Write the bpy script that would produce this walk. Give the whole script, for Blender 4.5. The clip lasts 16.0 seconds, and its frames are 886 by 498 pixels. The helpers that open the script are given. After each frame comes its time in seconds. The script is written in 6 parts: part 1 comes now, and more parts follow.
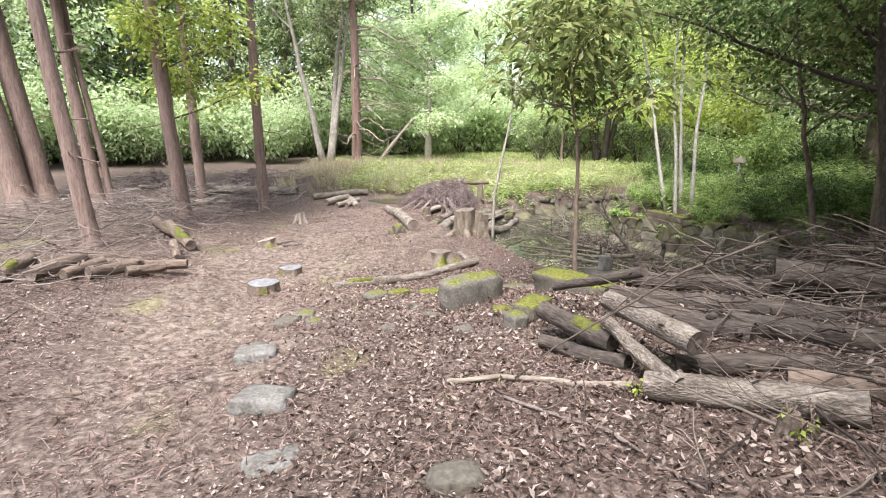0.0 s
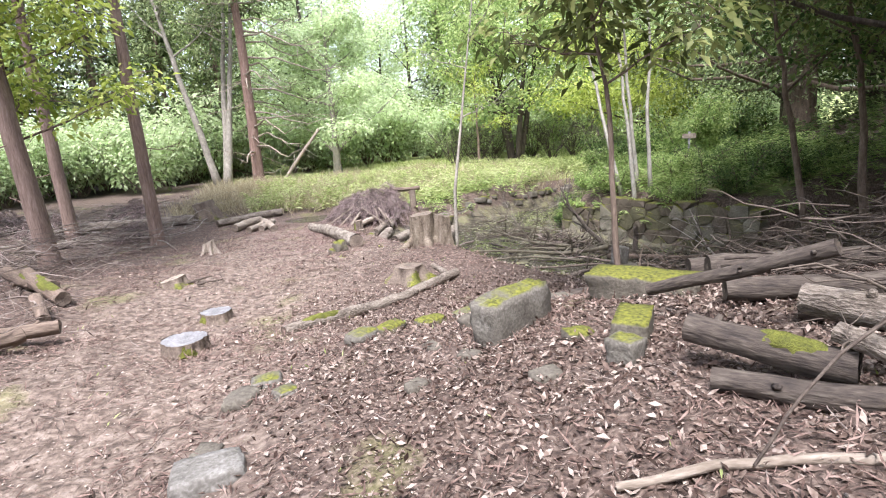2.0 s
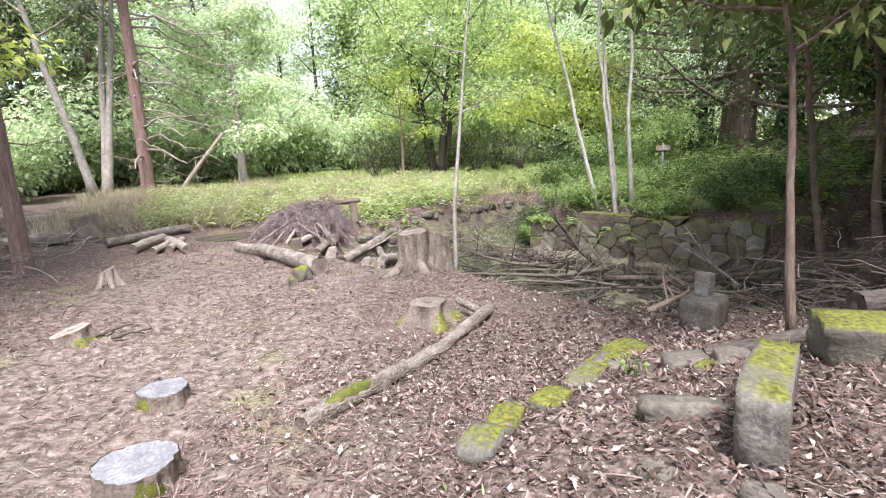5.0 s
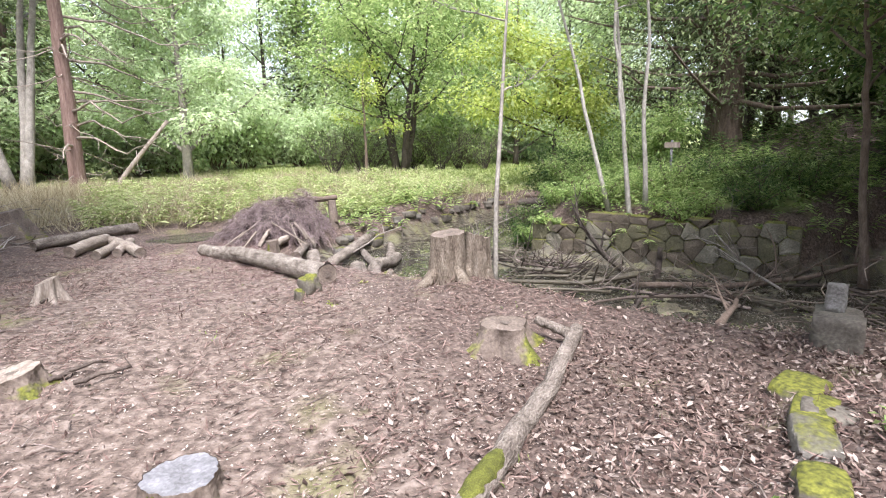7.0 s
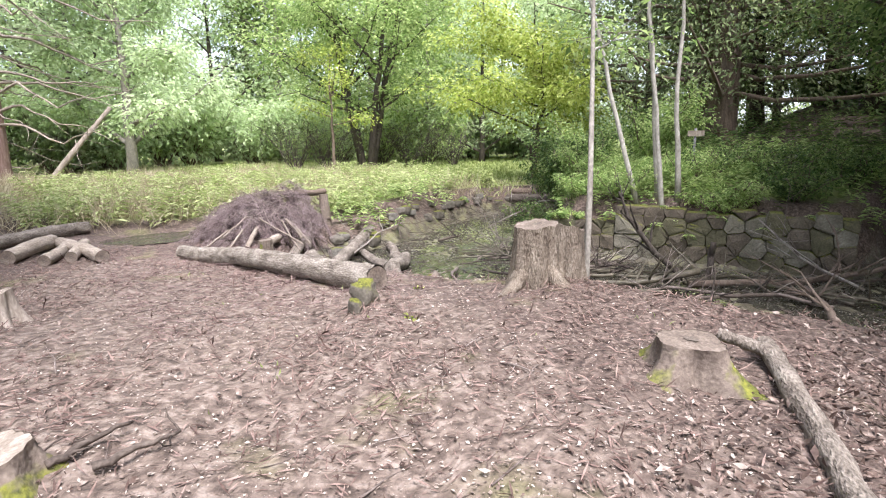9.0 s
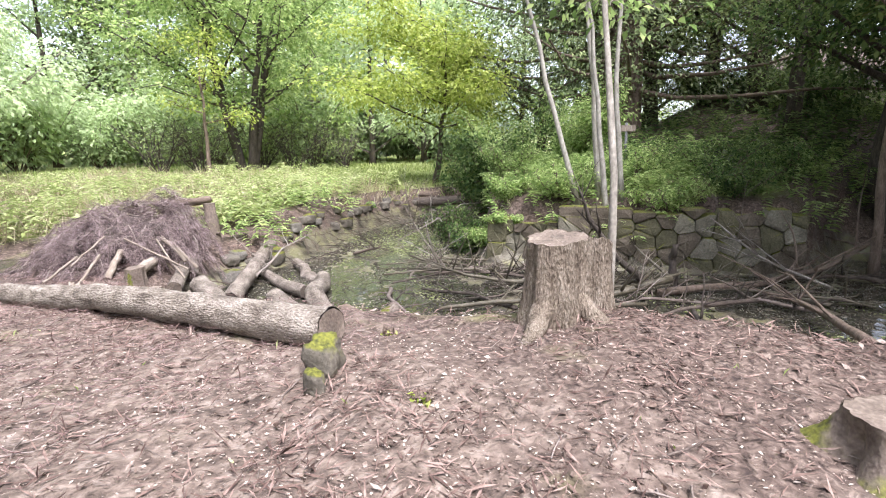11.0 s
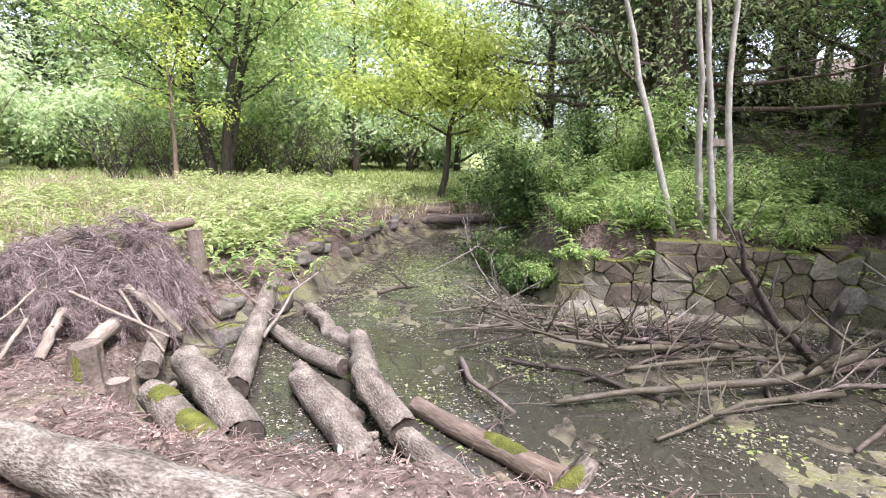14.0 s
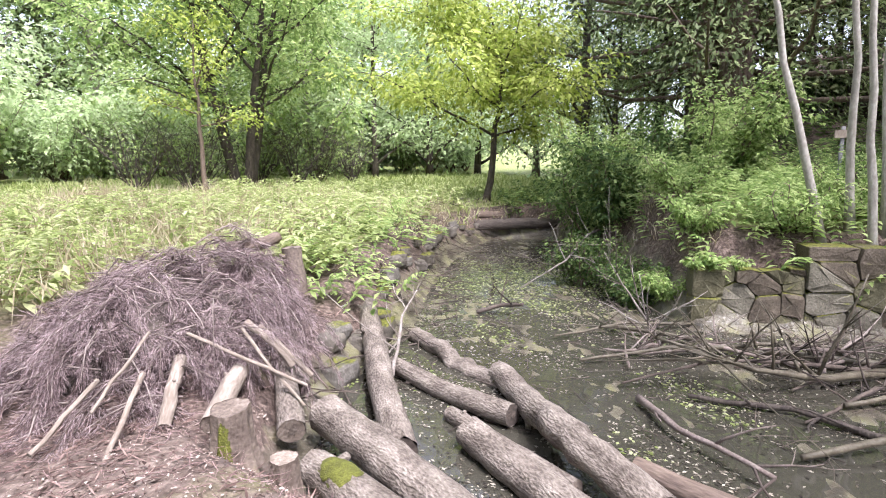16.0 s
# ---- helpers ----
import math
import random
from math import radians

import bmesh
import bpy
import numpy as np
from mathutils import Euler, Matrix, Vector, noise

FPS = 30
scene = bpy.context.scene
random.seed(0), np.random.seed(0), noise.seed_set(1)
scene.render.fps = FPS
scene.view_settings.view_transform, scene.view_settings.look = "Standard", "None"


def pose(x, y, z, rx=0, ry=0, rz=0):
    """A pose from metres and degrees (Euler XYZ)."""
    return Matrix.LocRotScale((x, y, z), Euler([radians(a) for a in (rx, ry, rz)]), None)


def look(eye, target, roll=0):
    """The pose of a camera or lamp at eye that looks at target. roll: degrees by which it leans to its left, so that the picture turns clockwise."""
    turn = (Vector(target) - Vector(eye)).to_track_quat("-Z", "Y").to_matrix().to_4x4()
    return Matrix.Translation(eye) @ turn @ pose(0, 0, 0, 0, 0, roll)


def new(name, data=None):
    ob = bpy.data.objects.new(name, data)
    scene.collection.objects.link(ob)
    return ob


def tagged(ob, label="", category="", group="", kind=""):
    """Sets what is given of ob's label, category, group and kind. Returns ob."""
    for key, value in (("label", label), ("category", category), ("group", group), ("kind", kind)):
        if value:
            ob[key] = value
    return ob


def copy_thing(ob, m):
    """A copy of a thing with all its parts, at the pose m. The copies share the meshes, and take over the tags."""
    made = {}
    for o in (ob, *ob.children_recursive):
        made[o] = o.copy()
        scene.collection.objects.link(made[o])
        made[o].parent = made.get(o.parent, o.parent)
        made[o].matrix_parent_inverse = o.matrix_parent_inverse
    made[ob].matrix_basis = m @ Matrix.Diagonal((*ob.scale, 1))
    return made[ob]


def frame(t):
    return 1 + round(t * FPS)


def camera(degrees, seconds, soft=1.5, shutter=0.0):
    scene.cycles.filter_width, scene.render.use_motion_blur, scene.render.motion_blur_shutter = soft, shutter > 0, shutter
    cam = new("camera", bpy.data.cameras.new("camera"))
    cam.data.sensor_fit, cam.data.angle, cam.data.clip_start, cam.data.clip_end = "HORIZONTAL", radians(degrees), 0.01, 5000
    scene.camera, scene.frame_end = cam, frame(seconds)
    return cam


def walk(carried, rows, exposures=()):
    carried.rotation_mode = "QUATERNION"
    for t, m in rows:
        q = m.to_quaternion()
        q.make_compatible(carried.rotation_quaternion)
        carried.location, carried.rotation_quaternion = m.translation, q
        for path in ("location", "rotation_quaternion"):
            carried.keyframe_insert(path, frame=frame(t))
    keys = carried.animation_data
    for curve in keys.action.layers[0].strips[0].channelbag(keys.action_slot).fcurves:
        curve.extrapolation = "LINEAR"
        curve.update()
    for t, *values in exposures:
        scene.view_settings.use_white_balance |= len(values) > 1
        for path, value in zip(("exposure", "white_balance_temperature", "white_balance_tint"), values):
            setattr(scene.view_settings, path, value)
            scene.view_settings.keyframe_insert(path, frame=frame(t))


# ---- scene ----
cam = camera(78.8, 16.0, soft=1.1)
METRES, EYE, TILT, LEAN, TURN = 14.0, 1.45, -13.5, -0.5, 0.0
ROWS = [
    (0.0, 0.0, 0.0, 0.0, -0.0, 0.0, -0.0),
    (0.5, -0.0246, 0.0397, -0.0074, -1.86, 0.61, 2.72),
    (1.0, -0.0454, 0.0756, -0.0084, -5.14, 0.89, 4.5),
    (1.5, -0.0515, 0.1069, -0.0064, -7.17, 1.23, 6.32),
    (2.0, -0.0625, 0.1357, 0.0002, -10.12, 1.03, 6.81),
    (2.5, -0.0723, 0.1607, 0.0032, -13.18, 1.4, 6.78),
    (3.0, -0.0793, 0.1845, 0.0084, -15.2, 1.41, 7.32),
    (5.5, -0.145, 0.3189, 0.0307, -24.0, 0.89, 7.75),
    (6.0, -0.1517, 0.348, 0.0356, -26.24, 0.56, 7.89),
    (6.5, -0.1638, 0.3745, 0.0398, -27.29, 0.44, 7.76),
    (7.0, -0.1735, 0.4043, 0.0413, -28.3, 0.42, 7.74),
    (7.5, -0.1875, 0.4336, 0.045, -29.14, 0.34, 7.81),
    (8.0, -0.1979, 0.4662, 0.0449, -31.44, 0.11, 7.9),
    (8.5, -0.2075, 0.4986, 0.0493, -32.51, -0.18, 7.95),
    (9.0, -0.2098, 0.5281, 0.0513, -34.51, -0.29, 8.55),
    (9.5, -0.2146, 0.561, 0.0559, -36.64, -0.72, 9.09),
    (10.0, -0.2079, 0.5875, 0.0603, -40.52, -1.21, 10.29),
    (12.5, -0.15, 0.7346, 0.0885, -51.38, -2.6, 10.0),
    (13.0, -0.1416, 0.7607, 0.0975, -50.98, -2.43, 9.61),
    (13.5, -0.1285, 0.7831, 0.1063, -50.92, -2.37, 10.08),
    (14.0, -0.1266, 0.8081, 0.1127, -51.39, -2.11, 9.98),
    (14.5, -0.1253, 0.8385, 0.118, -52.39, -2.01, 10.53),
    (15.0, -0.1331, 0.8703, 0.126, -52.45, -2.01, 10.44),
    (15.5, -0.1364, 0.8958, 0.1322, -52.1, -1.81, 10.6),
    (16.0, -0.1368, 0.9222, 0.1372, -51.91, -1.9, 11.31),
]
walk(cam, [(t, pose(0, 0, EYE, TILT, LEAN, TURN) @ pose(METRES * x, METRES * y, METRES * z, 90 + pitch, roll, yaw)) for t, x, y, z, yaw, pitch, roll in ROWS], [(0.0, 1.75, 6250, 13), (3.0, 1.75, 6000, 17), (5.5, 1.73, 6000, 17), (8.5, 1.66, 6050, 16), (12.5, 1.8, 6000, 18), (16.0, 1.78, 5950, 21)])

# ---- world and light ----
SUN_UP, SUN_TURN = 61.0, 200.0
world = bpy.data.worlds.new("sky")
scene.world = world
world.use_nodes = True
wn = world.node_tree.nodes
sky = wn.new("ShaderNodeTexSky")
sky.sky_type, sky.sun_disc = "NISHITA", False
sky.sun_elevation, sky.sun_rotation = radians(SUN_UP), radians(SUN_TURN)
sky.air_density, sky.dust_density, sky.ozone_density = 1.0, 2.0, 1.5
haze = wn.new("ShaderNodeHueSaturation")
haze.inputs["Saturation"].default_value = 0.4
world.node_tree.links.new(sky.outputs[0], haze.inputs["Color"])
world.node_tree.links.new(haze.outputs[0], wn["Background"].inputs[0])
wn["Background"].inputs[1].default_value = 0.15
sun = new("sun", bpy.data.lights.new("sun", "SUN"))
sun.data.energy, sun.data.angle, sun.data.color = 3.0, radians(22), (1.0, 0.97, 0.92)
su, st = radians(SUN_UP), radians(SUN_TURN)
sun.matrix_world = look((math.sin(st) * math.cos(su) * 40, math.cos(st) * math.cos(su) * 40, math.sin(su) * 40), (0, 0, 0))


# ---- materials ----
def link(tree, a, b):
    tree.links.new(a, b)


def surface(name, colours, scale=6.0, stretch=(1, 1, 1), rough=0.85, bump=0.4, fine=40.0, island=0.0, leafy=0.0, wave=0.0, spec=0.3, bump_dist=0.02, coord="Object"):
    """A rough natural surface: three colours over two scales of noise, relief, and change from piece to piece."""
    m = bpy.data.materials.new(name)
    m.use_nodes = True
    t = m.node_tree
    n = t.nodes
    bsdf = n["Principled BSDF"]
    co = n.new("ShaderNodeTexCoord")
    mp = n.new("ShaderNodeMapping")
    mp.inputs["Scale"].default_value = stretch
    link(t, co.outputs[coord], mp.inputs[0])
    big, small = n.new("ShaderNodeTexNoise"), n.new("ShaderNodeTexNoise")
    for node, s, d in ((big, scale, 3.0), (small, fine, 5.0)):
        node.inputs["Scale"].default_value, node.inputs["Detail"].default_value = s, d
        link(t, mp.outputs[0], node.inputs["Vector"])
    ramp = n.new("ShaderNodeValToRGB")
    ramp.color_ramp.elements[0].position, ramp.color_ramp.elements[1].position = 0.3, 0.72
    ramp.color_ramp.elements[0].color, ramp.color_ramp.elements[1].color = (*colours[0], 1), (*colours[-1], 1)
    for k, c in enumerate(colours[1:-1]):
        e = ramp.color_ramp.elements.new(0.3 + 0.42 * (k + 1) / (len(colours) - 1))
        e.color = (*c, 1)
    mixed = n.new("ShaderNodeMath")
    mixed.operation = "MULTIPLY_ADD"
    mixed.inputs[1].default_value = 0.5
    half = n.new("ShaderNodeMath")
    half.operation = "MULTIPLY"
    half.inputs[1].default_value = 0.5
    link(t, small.outputs[0], half.inputs[0])
    link(t, big.outputs[0], mixed.inputs[0])
    link(t, half.outputs[0], mixed.inputs[2])
    value = mixed.outputs[0]
    if island:
        geo = n.new("ShaderNodeNewGeometry")
        add = n.new("ShaderNodeMath")
        add.operation = "MULTIPLY_ADD"
        add.inputs[1].default_value, add.inputs[2].default_value = island, -island / 2
        link(t, geo.outputs["Random Per Island"], add.inputs[0])
        both = n.new("ShaderNodeMath")
        link(t, add.outputs[0], both.inputs[0])
        link(t, value, both.inputs[1])
        value = both.outputs[0]
    link(t, value, ramp.inputs[0])
    link(t, ramp.outputs[0], bsdf.inputs["Base Color"])
    bsdf.inputs["Roughness"].default_value = rough
    bsdf.inputs["Specular IOR Level"].default_value = spec
    if bump:
        b = n.new("ShaderNodeBump")
        b.inputs["Strength"].default_value, b.inputs["Distance"].default_value = bump, bump_dist
        link(t, mixed.outputs[0], b.inputs["Height"])
        link(t, b.outputs[0], bsdf.inputs["Normal"])
    if leafy:
        tr = n.new("ShaderNodeBsdfTranslucent")
        mx = n.new("ShaderNodeMixShader")
        mx.inputs[0].default_value = leafy
        link(t, ramp.outputs[0], tr.inputs[0])
        link(t, bsdf.outputs[0], mx.inputs[1])
        link(t, tr.outputs[0], mx.inputs[2])
        link(t, mx.outputs[0], n["Material Output"].inputs[0])
    return m


BARK_CEDAR = surface("cedar bark", [(0.09, 0.06, 0.05), (0.2, 0.14, 0.115), (0.31, 0.23, 0.2)], 4, (6, 6, 0.6), fine=14, bump=0.9)
BARK_RED = surface("red bark", [(0.1, 0.06, 0.05), (0.2, 0.13, 0.105), (0.32, 0.23, 0.195)], 4, (6, 6, 0.6), fine=14, bump=0.9)
BARK_LOG = surface("log bark", [(0.045, 0.034, 0.026), (0.13, 0.105, 0.085), (0.26, 0.22, 0.182), (0.44, 0.39, 0.33)], 4, (2.2, 2.2, 1.0), fine=34, bump=1.0, bump_dist=0.05)
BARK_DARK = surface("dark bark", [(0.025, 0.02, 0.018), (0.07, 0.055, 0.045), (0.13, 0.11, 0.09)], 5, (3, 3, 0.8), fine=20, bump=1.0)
BARK_GREY = surface("grey bark", [(0.13, 0.115, 0.095), (0.25, 0.225, 0.19), (0.4, 0.37, 0.32)], 5, (2, 2, 1.2), fine=24, bump=0.7)
BARK_BROWN = surface("brown bark", [(0.07, 0.05, 0.04), (0.15, 0.11, 0.085), (0.25, 0.19, 0.15)], 5, (3, 3, 0.7), fine=22, bump=1.0)
BARK_PALE = surface("pale smooth bark", [(0.18, 0.162, 0.135), (0.31, 0.287, 0.245), (0.46, 0.435, 0.38)], 4, (2, 2, 1.2), fine=18, bump=0.4)
HEART = surface("heartwood", [(0.06, 0.045, 0.036), (0.125, 0.1, 0.08), (0.22, 0.18, 0.15)], 12, fine=60, bump=0.5)
WOOD_CUT = surface("old cut wood", [(0.07, 0.052, 0.04), (0.16, 0.125, 0.1), (0.29, 0.24, 0.195)], 7, fine=50, bump=0.6)
WOOD_DARK = surface("dark cut wood", [(0.03, 0.024, 0.02), (0.07, 0.055, 0.045), (0.14, 0.11, 0.085)], 9, fine=50, bump=0.5)
WOOD_GREY = surface("weathered cut wood", [(0.1, 0.095, 0.095), (0.19, 0.185, 0.19), (0.32, 0.31, 0.315)], 9, fine=50, bump=0.6)
WOOD_PALE = surface("pale dead wood", [(0.13, 0.1, 0.075), (0.25, 0.205, 0.165), (0.42, 0.365, 0.31)], 5, (3, 3, 0.8), fine=22, bump=0.6)
MOSS = surface("moss", [(0.04, 0.042, 0.012), (0.1, 0.105, 0.018), (0.19, 0.195, 0.035)], 14, fine=120, bump=1.0)
STONE = surface("grey stone", [(0.075, 0.067, 0.057), (0.165, 0.153, 0.137), (0.3, 0.287, 0.268)], 6, fine=45, bump=0.9)
STONE_DARK = surface("dark damp stone", [(0.06, 0.05, 0.04), (0.12, 0.105, 0.085), (0.2, 0.18, 0.14)], 5, fine=40, bump=0.8)
LEAF_DEAD = surface("dead leaf", [(0.052, 0.031, 0.024), (0.12, 0.08, 0.063), (0.195, 0.142, 0.115), (0.38, 0.31, 0.265)], 30, rough=0.75, bump=0, island=0.5, leafy=0.1)
NEEDLE_DEAD = surface("dead cedar needles", [(0.07, 0.042, 0.034), (0.15, 0.098, 0.08), (0.27, 0.19, 0.16)], 20, bump=0, island=0.45)
NEEDLE_GREY = surface("withered grey-violet needles", [(0.08, 0.053, 0.051), (0.2, 0.143, 0.14), (0.38, 0.298, 0.29)], 3, bump=0, island=0.6)
NEEDLE_VIOLET = surface("withered red-violet sprigs", [(0.09, 0.05, 0.046), (0.19, 0.118, 0.11), (0.32, 0.225, 0.212)], 5, bump=0, island=0.6)
BARK_FLUTED = surface("fluted stump bark", [(0.05, 0.037, 0.026), (0.14, 0.108, 0.079), (0.25, 0.205, 0.158), (0.42, 0.362, 0.29)], 4, (3.5, 3.5, 1.2), fine=26, bump=1.0, bump_dist=0.06)
BARK_PLATED = surface("plated log bark", [(0.05, 0.038, 0.03), (0.15, 0.122, 0.097), (0.31, 0.268, 0.224), (0.52, 0.47, 0.41)], 5, (2.4, 2.4, 1.1), fine=34, bump=1.0, bump_dist=0.06)
CHIP = surface("wood chips", [(0.12, 0.082, 0.064), (0.24, 0.185, 0.15), (0.44, 0.375, 0.32)], 30, bump=0, island=0.5)
TWIG = surface("dead twig", [(0.065, 0.048, 0.04), (0.155, 0.122, 0.104), (0.29, 0.24, 0.212)], 8, fine=60, bump=0.3, island=0.4)
TWIG_DARK = surface("dark damp twig", [(0.03, 0.022, 0.018), (0.075, 0.057, 0.046), (0.15, 0.12, 0.098)], 8, fine=60, bump=0.3, island=0.5)
TWIG_WET = surface("wet mossy branch", [(0.035, 0.028, 0.018), (0.085, 0.07, 0.045), (0.17, 0.145, 0.1)], 6, fine=50, bump=0.6, rough=0.6, spec=0.5)
TWIG_PALE = surface("pale twig", [(0.1, 0.08, 0.065), (0.2, 0.17, 0.145), (0.34, 0.31, 0.28)], 8, fine=60, bump=0.3, island=0.4)


def mossy(name, colours, amount, scale=5.0):
    """Stone or bark on which moss has taken hold of the upward faces in patches."""
    m = surface(name, colours, scale, fine=45, bump=0.8)
    t = m.node_tree
    n = t.nodes
    geo, co, nz, split = n.new("ShaderNodeNewGeometry"), n.new("ShaderNodeTexCoord"), n.new("ShaderNodeTexNoise"), n.new("ShaderNodeSeparateXYZ")
    nz.inputs["Scale"].default_value, nz.inputs["Detail"].default_value = 5.0, 9.0
    link(t, co.outputs["Object"], nz.inputs["Vector"])
    link(t, geo.outputs["Normal"], split.inputs[0])
    add, rng_ = n.new("ShaderNodeMath"), n.new("ShaderNodeMapRange")
    add.operation = "MULTIPLY_ADD"
    add.inputs[1].default_value = 0.55
    link(t, split.outputs["Z"], add.inputs[0])
    link(t, nz.outputs[0], add.inputs[2])
    rng_.inputs["From Min"].default_value, rng_.inputs["From Max"].default_value = 0.98 - amount * 0.5, 1.16 - amount * 0.5
    link(t, add.outputs[0], rng_.inputs["Value"])
    tone = n.new("ShaderNodeTexNoise")
    tone.inputs["Scale"].default_value, tone.inputs["Detail"].default_value = 38, 9
    link(t, co.outputs["Object"], tone.inputs["Vector"])
    ramp = n.new("ShaderNodeValToRGB")
    ramp.color_ramp.elements[0].color, ramp.color_ramp.elements[1].color = (0.04, 0.043, 0.012, 1), (0.185, 0.185, 0.03, 1)
    ramp.color_ramp.elements[0].position, ramp.color_ramp.elements[1].position = 0.3, 0.7
    link(t, tone.outputs[0], ramp.inputs[0])
    mx = n.new("ShaderNodeMix")
    mx.data_type = "RGBA"
    bsdf = n["Principled BSDF"]
    old = bsdf.inputs["Base Color"].links[0].from_socket
    link(t, rng_.outputs[0], mx.inputs[0])
    link(t, old, mx.inputs[6])
    link(t, ramp.outputs[0], mx.inputs[7])
    link(t, mx.outputs[2], bsdf.inputs["Base Color"])
    return m


GREY_STONE, DARK_STONE = [(0.06, 0.052, 0.042), (0.135, 0.122, 0.103), (0.26, 0.24, 0.212)], [(0.05, 0.045, 0.035), (0.11, 0.095, 0.075), (0.19, 0.17, 0.13)]
STONE_MOSS = mossy("grey stone with moss", GREY_STONE, 0.2)
STONE_MOSSIER = mossy("dark stone thick with moss", DARK_STONE, 0.6)
STONE_WALL = mossy("wall stone with moss", [(0.04, 0.037, 0.02), (0.105, 0.095, 0.055), (0.2, 0.178, 0.115)], 0.45, 3.0)
STONE_WALL_BROWN = mossy("brown wall stone", [(0.035, 0.028, 0.02), (0.095, 0.076, 0.054), (0.18, 0.15, 0.115)], 0.3, 4.0)
STONE_WALL_PALE = mossy("pale wall stone", [(0.06, 0.055, 0.04), (0.15, 0.135, 0.1), (0.27, 0.245, 0.195)], 0.4, 4.0)
STUMP_BARK = mossy("stump bark with moss", [(0.07, 0.05, 0.04), (0.16, 0.125, 0.1), (0.28, 0.225, 0.18)], 0.42)


def leaf_material(name, dark, mid, light, through_light=0.4):
    return surface(name, [dark, mid, light], 0.6, rough=0.55, bump=0, fine=3, island=0.5, leafy=through_light, spec=0.25)


LEAF_MAPLE = leaf_material("maple leaf", (0.25, 0.33, 0.05), (0.44, 0.51, 0.11), (0.62, 0.67, 0.22), 0.6)
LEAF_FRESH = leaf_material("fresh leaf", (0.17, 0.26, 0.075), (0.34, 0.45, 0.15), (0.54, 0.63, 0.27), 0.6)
# aerial haze is put into this colour: distant foliage is paler
LEAF_FAR_HAZED = leaf_material("far leaf paled for haze", (0.36, 0.46, 0.23), (0.53, 0.64, 0.35), (0.69, 0.77, 0.5), 0.6)
LEAF_DARK = leaf_material("evergreen leaf", (0.05, 0.095, 0.03), (0.12, 0.19, 0.055), (0.27, 0.35, 0.12), 0.5)
LEAF_OLIVE = leaf_material("olive leaf", (0.08, 0.1, 0.03), (0.18, 0.21, 0.065), (0.36, 0.38, 0.15), 0.5)
LEAF_CONIFER = leaf_material("conifer spray", (0.09, 0.12, 0.05), (0.18, 0.23, 0.1), (0.32, 0.37, 0.18), 0.45)
LEAF_FERN = leaf_material("fern", (0.2, 0.25, 0.075), (0.37, 0.43, 0.16), (0.57, 0.6, 0.32), 0.5)
GRASS_DRY = leaf_material("dry grass", (0.25, 0.2, 0.12), (0.4, 0.34, 0.22), (0.56, 0.5, 0.36), 0.3)


# ---- shape of the ground ----
WATER = -1.65
POND = [(0.95, 11.3), (1.45, 10.3), (1.75, 9.4), (2.4, 8.55), (3.9, 8.0), (6.0, 7.9), (8.6, 9.0), (8.6, 9.9), (6.65, 10.1), (4.55, 14.25), (6.0, 15.6), (8.4, 17.2),
        (9.8, 18.6), (8.8, 19.9), (6.4, 19.2), (4.2, 18.1), (2.5, 17.0), (0.9, 16.4), (-0.25, 15.5), (-0.3, 14.2), (0.4, 12.6)]


def inside(x, y, poly=POND):
    """Metres from the polygon's edge, above nought inside it (arrays)."""
    best, within = np.full(np.shape(x), 1e9), np.zeros(np.shape(x), bool)
    for (ax, ay), (bx, by) in zip(poly, poly[1:] + poly[:1]):
        dx, dy = bx - ax, by - ay
        s = np.clip(((x - ax) * dx + (y - ay) * dy) / (dx * dx + dy * dy), 0, 1)
        best = np.minimum(best, np.hypot(x - ax - s * dx, y - ay - s * dy))
        within ^= ((ay > y) != (by > y)) & (x < dx * (y - ay) / (dy if dy else 1e-9) + ax)
    return np.where(within, best, -best)


def smooth(a, b, v):
    s = np.clip((v - a) / (b - a), 0, 1)
    return s * s * (3 - 2 * s)


def ripple(x, y):
    return (0.035 * np.sin(1.7 * x + 0.6 * y) * np.sin(0.9 * y - 1.1 * x + 1) + 0.018 * np.sin(3.9 * x - 2.7 * y + 2) * np.sin(4.3 * y + 1.3 * x)
            + 0.008 * np.sin(9.1 * x + 6.3 * y) * np.sin(8.2 * y - 7.4 * x + 1))


